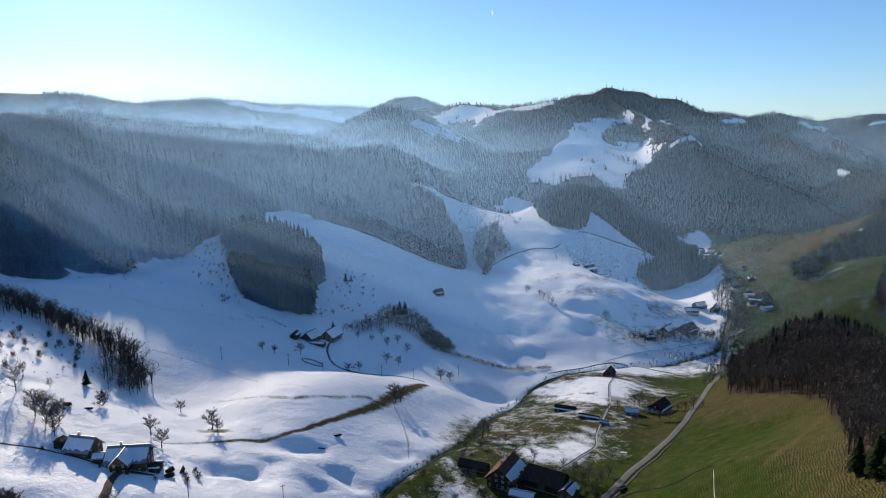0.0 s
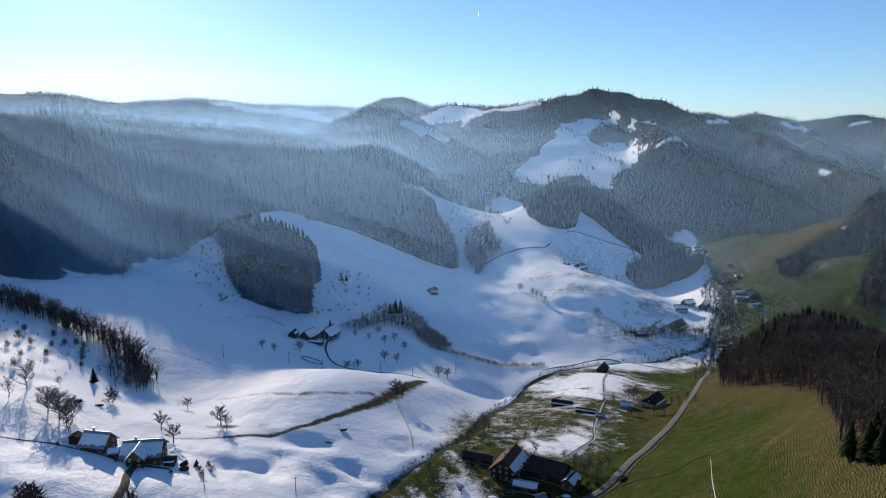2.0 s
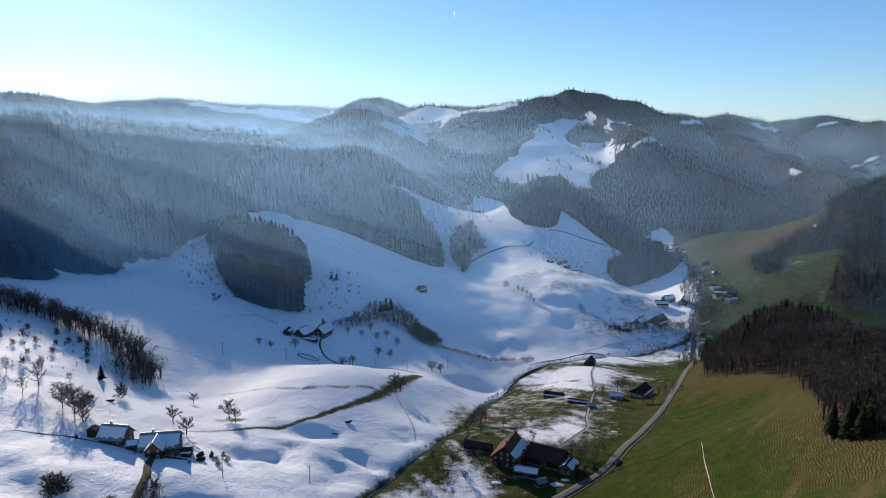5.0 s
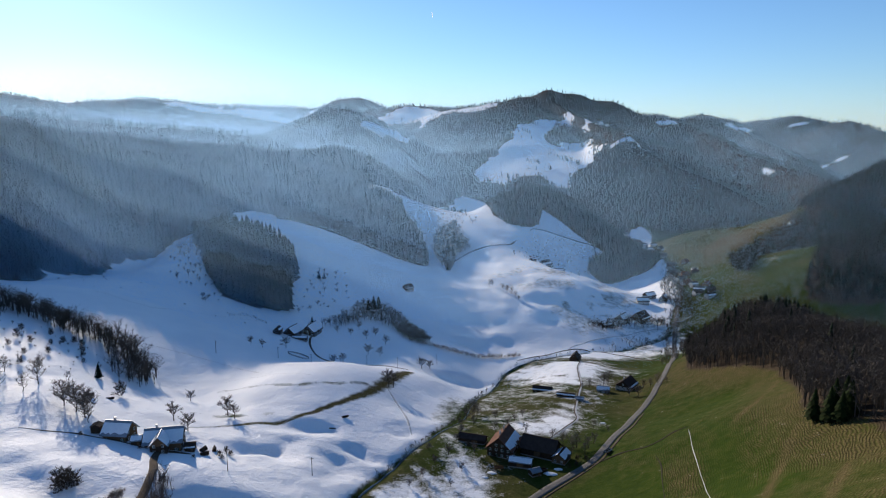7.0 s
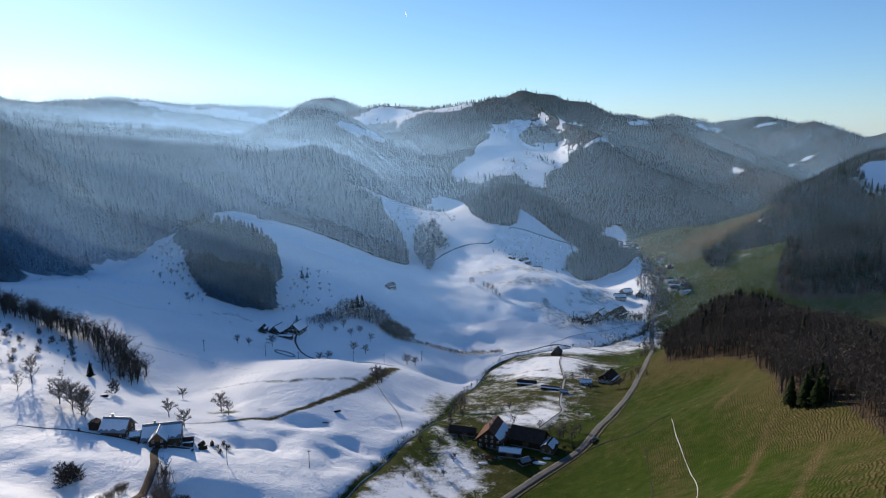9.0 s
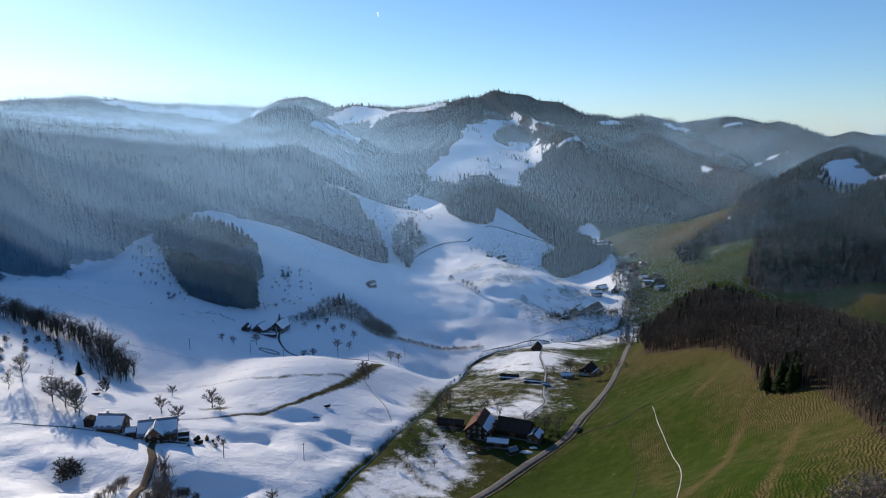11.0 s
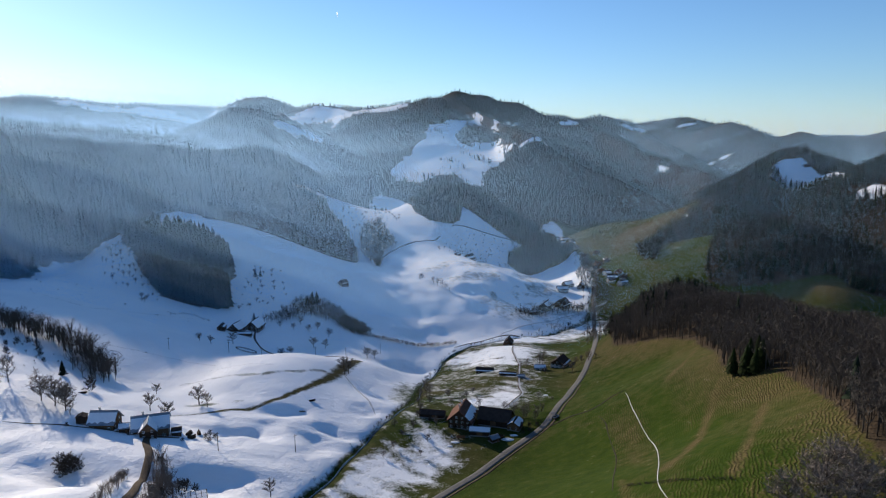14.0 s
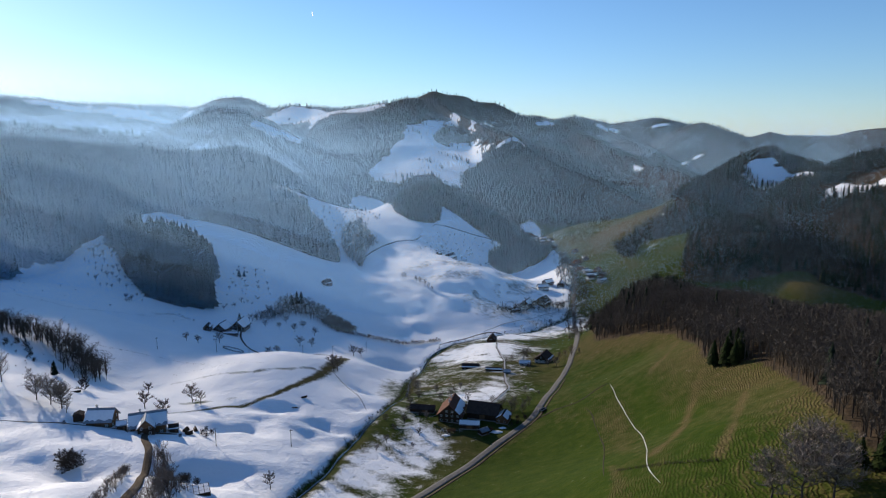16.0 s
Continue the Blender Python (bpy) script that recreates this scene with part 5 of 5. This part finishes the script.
# ---- single trees, hedges and scrub ----
def bark_and_twigs(seed, limbs=13, twigs=12, spread=0.30, low=0.18, thick=0.018, fine=0.0065, twig=None):
    """A unit leafless tree: a tapered trunk with limbs as one mesh, and its fine twigs as another."""
    rng = random.Random(seed)
    bm = bmesh.new()

    def rod(a, b, r0, r1, sides):
        d = b - a
        q = d.to_track_quat("Z", "Y").to_matrix().to_4x4()
        bmesh.ops.create_cone(bm, cap_ends=False, segments=sides, radius1=r0, radius2=r1, depth=d.length, matrix=Matrix.Translation((a + b) / 2) @ q)

    bend = [Vector((0, 0, -0.05))]
    for i in range(1, 5):
        bend.append(Vector((rng.uniform(-0.03, 0.03), rng.uniform(-0.03, 0.03), 0.2 * i)))
    for i in range(4):
        rod(bend[i], bend[i + 1], thick * (1 - i * 0.22), thick * (1 - (i + 1) * 0.22), 7)
    tv, tf = [], []

    def blade(a, b, w):
        side = (b - a).cross(Vector((rng.uniform(-1, 1), rng.uniform(-1, 1), 0.3)))
        side = side.normalized() * w
        n = len(tv)
        tv.extend([a - side, a + side, b])
        tf.append((n, n + 1, n + 2))

    for k in range(limbs):
        a = k * 2.4 + rng.uniform(-0.4, 0.4)
        z0 = low + (0.75 - low) * k / limbs
        st = bend[min(3, int(z0 / 0.2))].lerp(bend[min(4, int(z0 / 0.2) + 1)], z0 / 0.2 % 1)
        out = spread * rng.uniform(0.7, 1.15) * (1 - 0.45 * k / limbs)
        mid = st + Vector((math.cos(a) * out * 0.55, math.sin(a) * out * 0.55, 0.10 + 0.05 * rng.random()))
        tip = st + Vector((math.cos(a) * out, math.sin(a) * out, rng.uniform(0.16, 0.32)))
        tip.z = min(tip.z, 0.99)
        rod(st, mid, thick * 0.45, thick * 0.28, 5)
        rod(mid, tip, thick * 0.28, thick * 0.08, 4)
        for t in range(twigs):
            u = rng.uniform(0.2, 1.0)
            p = st.lerp(mid, u / 0.5) if u < 0.5 else mid.lerp(tip, (u - 0.5) / 0.5)
            e = p + Vector((rng.uniform(-0.11, 0.11), rng.uniform(-0.11, 0.11), rng.uniform(0.0, 0.16)))
            blade(p, e, fine)
            for _ in range(3):
                p2 = p.lerp(e, rng.uniform(0.4, 1.0))
                blade(p2, p2 + Vector((rng.uniform(-0.06, 0.06), rng.uniform(-0.06, 0.06), rng.uniform(-0.01, 0.08))), fine * 0.75)
    bmesh.ops.recalc_face_normals(bm, faces=bm.faces)
    a = bpy.data.meshes.new("trunk")
    bm.to_mesh(a)
    bm.free()
    a.materials.append(TWIG)
    b = mesh_of("crown", np.array([tuple(v) for v in tv]), np.array(tf))
    b.materials.append(twig or LIT_TWIG)
    return a, b


def fir_meshes(seed, tiers=11, sides=13, mat=None):
    """A unit fir: a trunk, and a crown of drooping ragged bough tiers."""
    rng = random.Random(seed)
    bm = bmesh.new()
    bmesh.ops.create_cone(bm, cap_ends=True, segments=7, radius1=0.022, radius2=0.004, depth=1.0, matrix=Matrix.Translation((0, 0, 0.45)))
    a = bpy.data.meshes.new("trunk")
    bm.to_mesh(a)
    bm.free()
    a.materials.append(TWIG)
    v, f = [], []
    for k in range(tiers):
        u = k / tiers
        z, r = 0.10 + 0.86 * u, 0.21 * (1 - u) ** 0.85 * rng.uniform(0.85, 1.12) + 0.012
        a0 = rng.uniform(0, 6)
        for s in range(sides):
            an = a0 + s * 6.283 / sides + rng.uniform(-0.15, 0.15)
            q = r * rng.uniform(0.7, 1.15)
            n = len(v)
            w = 0.30
            v.extend([(0, 0, z + 0.11), (q * 0.75 * math.cos(an - w), q * 0.75 * math.sin(an - w), z + 0.015), (q * math.cos(an), q * math.sin(an), z - 0.03), (q * 0.75 * math.cos(an + w), q * 0.75 * math.sin(an + w), z + 0.015)])
            f.extend([(n, n + 1, n + 2), (n, n + 2, n + 3)])
    n = len(v)
    b = mesh_of("crown", np.array(v), np.array(f))
    b.materials.append(mat or FIR)
    return a, b


def tree_kind(name, meshes, label, category="tree"):
    top = tagged(new(name), label, category)
    part("trunk", meshes[0], TWIG, top)
    part("crown", meshes[1], TWIG, top)
    return top


BARE_KINDS = [bark_and_twigs(100 + i) for i in range(5)]
ORCHARD_KINDS = [bark_and_twigs(200 + i, 12, 16, 0.48, 0.25, 0.03, 0.014) for i in range(3)]
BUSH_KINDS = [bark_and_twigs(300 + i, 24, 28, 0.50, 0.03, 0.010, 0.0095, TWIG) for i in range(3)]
GREAT_KINDS = [bark_and_twigs(500 + i, 20, 24, 0.34, 0.15, 0.016, 0.0055) for i in range(4)]
FIR_KINDS = [fir_meshes(400 + i) for i in range(4)]
PINE_KINDS = [fir_meshes(450 + i, 12, 15, PINE) for i in range(4)]
TREE_RNG = random.Random(5)
FIRST = {}


def tree(kinds, name, x, y, tall, label, group="", wide=1.0):
    """One tree, a copy of the first of its kind."""
    i = TREE_RNG.randrange(len(kinds))
    key = (id(kinds), i, label)
    z = float(land(np.array([x]), np.array([y]))[0]) - 0.1
    m = pose(x, y, z, TREE_RNG.uniform(-3, 3), TREE_RNG.uniform(-3, 3), TREE_RNG.uniform(0, 360))
    if key not in FIRST:
        FIRST[key] = tree_kind(name, kinds[i], label)
        if group:
            FIRST[key]["group"] = group
        FIRST[key].matrix_basis = m @ Matrix.Diagonal((tall * wide, tall * wide, tall, 1))
        return
    ob = copy_thing(FIRST[key], m)
    ob.scale = (tall * wide, tall * wide, tall)


for x, y, h in ((-205, 310, 15), (-206, 297, 10), (-214, 330, 8), (-196, 322, 6), (-168, 276, 8), (-226, 320, 9), (-218, 300, 10)):
    tree(BARE_KINDS, "bare_tree", x, y, h, "tall bare winter tree on the snowy slope", "bare trees on the slope", 1.15)
for x, y, h in ((66, 300, 9), (70, 305, 10), (75, 301, 8), (64, 311, 9), (80, 307, 7), (72, 296, 7), (88, 332, 6), (93, 322, 4), (60, 318, 7), (30, 331, 8), (38, 335, 9), (46, 326, 8), (23, 372, 13), (26, 378, 9), (18, 366, 9)):
    tree(BARE_KINDS, "bare_tree", x, y, h, "bare brown tree beside the farm", "bare trees at the farm", 1.25)
for x, y, h in ((128, 432, 11), (133, 438, 12), (115, 426, 8), (108, 420, 7), (151, 414, 7), (158, 407, 9), (154, 410, 7), (160, 398, 5), (205, 500, 10), (212, 510, 10), (198, 492, 7), (220, 520, 9), (214, 500, 8)):
    tree(BARE_KINDS, "bare_tree", x, y, h, "bare tree near the lane and the chalet", "bare trees by the lane", 1.25)
for x, y, h in ((120, 400, 6), (134, 398, 7), (139, 394, 8), (10, 330, 6), (0, 301, 6), (-8, 291, 5), (14, 303, 6), (5, 285, 5), (-15, 278, 5), (-2, 270, 4), (12, 345, 6), (20, 350, 6), (6, 318, 5), (-22, 268, 4), (-10, 305, 5), (45, 350, 5), (52, 360, 5), (35, 360, 6)):
    tree(ORCHARD_KINDS, "orchard_tree", x, y, h, "spreading bare orchard tree on the patchy snow", "orchard trees")
for x, y, h in ((-48, 562, 6), (-31, 552, 6), (-135, 487, 5), (-127, 491, 5), (-55, 582, 6), (-73, 500, 6), (-66, 506, 6), (-46, 525, 7), (-36, 521, 6), (-74, 570, 5), (-57, 601, 7), (-112, 512, 7), (-62, 566, 5), (-40, 570, 6), (-138, 301, 7), (-117, 324, 8), (-112, 317, 6), (-128, 289, 7), (-30, 398, 9), (-27, 402, 8), (-2, 500, 7), (5, 505, 6), (-144, 352, 5)):
    tree(ORCHARD_KINDS, "fruit_tree", x, y, h * 1.4, "round-crowned bare fruit tree standing in snow", "fruit trees in the snow")
for x, y, h in ((93, 739, 10), (96, 742, 8), (105, 719, 9), (108, 711, 10), (112, 704, 10), (115, 697, 8), (117, 690, 6), (-4, 700, 3)):
    tree(BARE_KINDS, "bare_tree", x, y, h, "bare tree on the crest of the snowy slope", "trees on the slope crest", 1.2)
for x, y, h in ((-177, 285, 14), (-171, 280, 12), (-184, 289, 13), (-174, 290, 11)):
    tree(GREAT_KINDS, "bare_tree", x, y, h, "broad grey bare tree above the snowy farm", "broad trees above the farm", 1.35)
tree(ORCHARD_KINDS, "lone_tree", -77, 212, 8, "single dark gnarled tree at the edge of the snow")
for x, y, h in ((62, 74, 17), (68, 80, 18), (57, 80, 15), (73, 74, 14), (66, 68, 16), (78, 84, 12), (90, 66, 15), (96, 74, 15), (86, 58, 15)):
    tree(GREAT_KINDS, "bare_tree", x, y, h, "large grey bare tree on the steep pasture", "great bare trees on the pasture", 1.3)
for x, y, h in ((-153, 219, 7), (-155, 217, 6.5), (-151, 221, 6), (-157, 221, 6), (-154, 223, 5.5), (-110, 216, 4), (-106, 212, 4), (-121, 228, 4)):
    tree(BUSH_KINDS, "bush", x, y, h, "dense bare brown bush beside the farm lane", "bushes along the lane", 1.15)
for x, y, h in ((66, 290, 3), (70, 288, 3.2), (64, 285, 2.5), (22, 310, 3), (24, 298, 2.5), (60, 284, 2.2), (12, 312, 3.2), (56, 309, 3.5), (62, 303, 3), (-107, 262, 3), (-105, 258, 2.5), (-103, 266, 3), (-166, 263, 2), (-106, 270, 3), (-135, 272, 3), (-139, 256, 1.6), (-116, 254, 1.8)):
    tree(BUSH_KINDS, "bush", x, y, h, "tangled brown shrub beside the farm buildings", "shrubs round the farms", 1.1)
for x, y, h in ((-238, 372, 3), (-223, 360, 3), (-248, 377, 3.5), (-226, 385, 3), (-222, 390, 3), (-217, 389, 3), (-225, 334, 3), (-231, 350, 2.5), (-244, 360, 2.5), (-252, 390, 3), (-210, 372, 2.5), (-236, 392, 3), (-213, 380, 3), (-205, 362, 2), (-229, 376, 2.5), (-171, 323, 5.5), (-257, 370, 3), (-246, 345, 3), (-262, 380, 3), (-238, 330, 3)):
    tree(BUSH_KINDS, "bush", x, y, h * 1.5, "small dark bush scattered on the snow slope", "bushes on the snow slope", 1.0)
for x, y, h in ((-191, 346, 9), (-98, 667, 9), (-93, 669, 8), (-42, 630, 15), (-37, 633, 14), (-47, 628, 11), (-97, 578, 10), (60, 905, 17), (66, 898, 15), (72, 935, 19), (52, 890, 15), (56, 842, 12), (50, 812, 9), (78, 925, 15), (240, 1072, 11), (268, 1040, 8)):
    tree(FIR_KINDS, "fir_tree", x, y, h, "single dark green fir standing in snow", "single firs", 1.45)
for x, y, h in ((141, 207, 15), (146, 211, 16), (139, 213, 14), (148, 205, 15), (143, 203, 13), (152, 212, 14), (84, 70, 12), (82, 75, 9)):
    tree(PINE_KINDS, "fir_tree", x, y, h, "broad green fir at the edge of the pasture", "firs at the wood edge", 1.4)


def along(pts, step, spread, rng):
    c = smooth_line(pts, step)
    return c[:, 0] + rng.normal(0, spread, len(c)), c[:, 1] + rng.normal(0, spread, len(c))


def belt(name, pts, step, spread, low, high, label, seed, mat=None, wide=1.3):
    rng = np.random.default_rng(seed)
    x, y = along(pts, step, spread, rng)
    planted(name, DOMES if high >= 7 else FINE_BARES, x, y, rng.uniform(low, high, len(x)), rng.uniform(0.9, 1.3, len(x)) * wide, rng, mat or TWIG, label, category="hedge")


HEDGE = ((-300, 440), (-282, 434), (-261, 426), (-237, 411), (-219, 408), (-201, 403), (-189, 387), (-177, 362))
belt("tree_belt", HEDGE, 0.55, 5.0, 8, 16, "belt of bare brown trees across the snow slope", 51, BROWN_TWIG, 1.5)
belt("hedge", HEDGE, 0.9, 4.5, 2, 6, "undergrowth of the tree belt", 52, BROWN_TWIG)
belt("stream_hedge", STREAM[0:6], 1.5, 1.3, 1.0, 3.6, "brown scrub lining the stream", 53)
belt("stream_hedge", STREAM[5:12], 2.6, 1.8, 1.2, 4, "bare scrub along the stream below the slope", 54)
belt("stream_hedge", STREAM[11:16], 1.6, 7, 4, 9, "bare trees along the lower stream", 55, SHADED_TWIG)
belt("slope_hedge", ((-8, 566), (12, 560), (40, 556), (70, 560), (92, 566)), 0.26, 1.3, 1.5, 4.5, "grey-brown hedge at the foot of the snowy slope", 56, LIT_TWIG)
belt("path_hedge", ((60, 868), (89, 899), (111, 913), (148, 928), (168, 956)), 1.6, 1.2, 1.2, 3, "dark hedge along the slope path", 57)
belt("fence_line", ((-198, 421), (-182, 424), (-164, 426), (-141, 422), (-115, 405)), 0.8, 0.5, 0.5, 1.3, "line of dark stubble and fence posts in the shaded snow", 80)
belt("fence_line", ((-135, 390), (-118, 393), (-95, 384), (-74, 376)), 1.1, 0.6, 0.4, 1.0, "thin line of stubble on the edge of the shade", 81)
belt("fence_line", ((-259, 512), (-218, 506), (-203, 522), (-186, 538), (-160, 560), (-136, 565)), 1.4, 0.9, 0.5, 1.4, "broken line of low shrubs on the shaded slope", 82)
belt("shrub_row", ((-167, 563), (-155, 575), (-146, 572), (-136, 565)), 0.8, 1.6, 1.2, 2.6, "row of dark shrubs above the shaded pasture", 83)
belt("meadow_hedge", ((456, 1038), (496, 1011), (532, 982), (567, 951), (595, 916)), 3.2, 4, 4, 9, "row of bare trees along the meadow", 58)
belt("farm_scrub", ((186, 640), (205, 648), (222, 655), (240, 658), (262, 664), (275, 670)), 0.32, 5, 4, 9, "reddish brown scrub round the farm on the rise", 59)
belt("ditch_scrub", ((58, 276), (73, 282), (87, 283), (97, 276), (104, 276), (111, 278), (117, 275)), 0.35, 0.5, 0.4, 1.1, "dark dry weeds along the pasture ditch", 84)


def thicket(name, poly, spacing, low, high, label, seed, mat=None):
    rng = np.random.default_rng(seed)
    x, y = scatter(poly, spacing, rng)
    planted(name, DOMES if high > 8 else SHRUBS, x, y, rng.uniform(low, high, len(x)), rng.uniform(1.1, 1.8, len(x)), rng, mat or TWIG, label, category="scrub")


belt("lane_trees", ((-121, 228), (-119, 214), (-117, 200), (-117, 186), (-120, 176)), 0.36, 2.4, 4, 9.5, "bare brown trees crowding the farm lane", 73, LIT_TWIG, 1.1)
belt("lane_trees", ((-133, 218), (-133, 200), (-135, 182), (-137, 172)), 0.5, 1.0, 2.5, 6, "bare scrub on the bank of the farm lane", 74, LIT_TWIG, 1.1)
thicket("lane_scrub", ((-116, 216), (-108, 213), (-108, 198), (-113, 186), (-117, 196)), 2.6, 2.5, 6, "bare saplings below the farm lane", 75)
belt("dry_hedge", ((46, 143), (51, 130), (57, 117), (62, 108)), 0.2, 0.5, 0.6, 1.5, "row of dark dry scrub across the pasture", 60)
thicket("scrub", ((-90, 578), (-76, 602), (-52, 640), (-28, 640), (-8, 606), (-16, 588), (-48, 606), (-70, 586)), 2.6, 4, 10, "bare scrub on the shaded bank", 61)
thicket("thicket", ((-22, 588), (-10, 602), (4, 585), (10, 566), (0, 562), (-14, 572)), 1.4, 4, 8.5, "dense dark thicket on the bank", 62)
thicket("copse", ((40, 928), (50, 973), (83, 1000), (85, 945), (93, 912), (70, 890), (52, 800), (42, 882)), 3.6, 8, 15, "bare copse on the snowy slope", 63, SHADED_TWIG)
thicket("copse", ((0, 960), (20, 1060), (110, 1080), (125, 1010), (60, 990), (40, 940)), 13, 3, 8, "scattered bushes on the high snow", 64)
thicket("stream_wood", ((366, 870), (390, 905), (350, 800), (325, 735), (322, 680), (300, 668), (296, 715), (325, 800)), 4.5, 6, 10, "bare wood in the stream bottom", 65, SHADED_TWIG)
thicket("slope_scrub", ((-270, 330), (-275, 400), (-240, 402), (-205, 394), (-188, 352), (-215, 325)), 9, 1.2, 3.2, "low dark bushes dotting the sunlit snow slope", 72)
thicket("slope_bushes", ((-240, 640), (-215, 690), (-200, 620), (-170, 590), (-190, 570), (-225, 590)), 9, 3, 7.5, "scattered bushes beside the fir stand", 66)
thicket("slope_bushes", ((-118, 600), (-110, 690), (-70, 690), (-60, 650), (-90, 610)), 10, 3, 7, "scattered bushes above the shaded farm", 67)
thicket("slope_bushes", ((-250, 690), (-232, 715), (-205, 700), (-212, 650), (-228, 640)), 9, 3.5, 7.5, "small bare trees beside the dark stand", 76)
thicket("slope_bushes", ((-330, 560), (-290, 600), (-200, 560), (-130, 560), (-160, 520), (-260, 520)), 22, 1.2, 3.0, "low shrubs dotting the shaded snow", 68)
thicket("slope_bushes", ((150, 900), (210, 1000), (300, 980), (270, 880), (200, 880), (150, 860)), 11, 2.5, 7, "bushes on the snow below the knoll", 69)
thicket("road_bushes", ((225, 560), (245, 600), (290, 690), (320, 690), (275, 590), (240, 545)), 6, 3, 7, "bushes between the lane and the stream", 70)
thicket("meadow_copse", ((440, 950), (450, 1030), (500, 1005), (475, 960)), 11, 4, 8, "trees scattered over the far meadow", 71)


def vapour_material():
    m, nt, ln = material("white vapour")
    nt.remove(nt["Principled BSDF"])
    a = node(nt, "ShaderNodeBsdfTranslucent", {"Color": (0.97, 0.97, 0.97, 1)})
    ln.new(a.outputs[0], nt["Material Output"].inputs["Surface"])
    return m


VAPOUR = vapour_material()


def contrail():
    """A short bright streak of vapour, far off and high."""
    bm = bmesh.new()
    for a in (0, 60, 120):
        c, q = math.cos(radians(a)), math.sin(radians(a))
        rows = [[bm.verts.new((w * c * k, w * q * k, z)) for k in (-1, 1)] for z, w in ((-17, 0.5), (-6, 2.0), (6, 2.6), (17, 1.2))]
        for m, n in zip(rows[:-1], rows[1:]):
            bm.faces.new((m[0], m[1], n[1], n[0]))
    me = bpy.data.meshes.new("contrail")
    bm.to_mesh(me)
    bm.free()
    me.materials.append(VAPOUR)
    ob = tagged(new("contrail", me), "short white vapour trail in the blue sky", "contrail", kind="structure")
    ob.matrix_world = pose(302, 4248, 917, 8, -8, 0)


contrail()
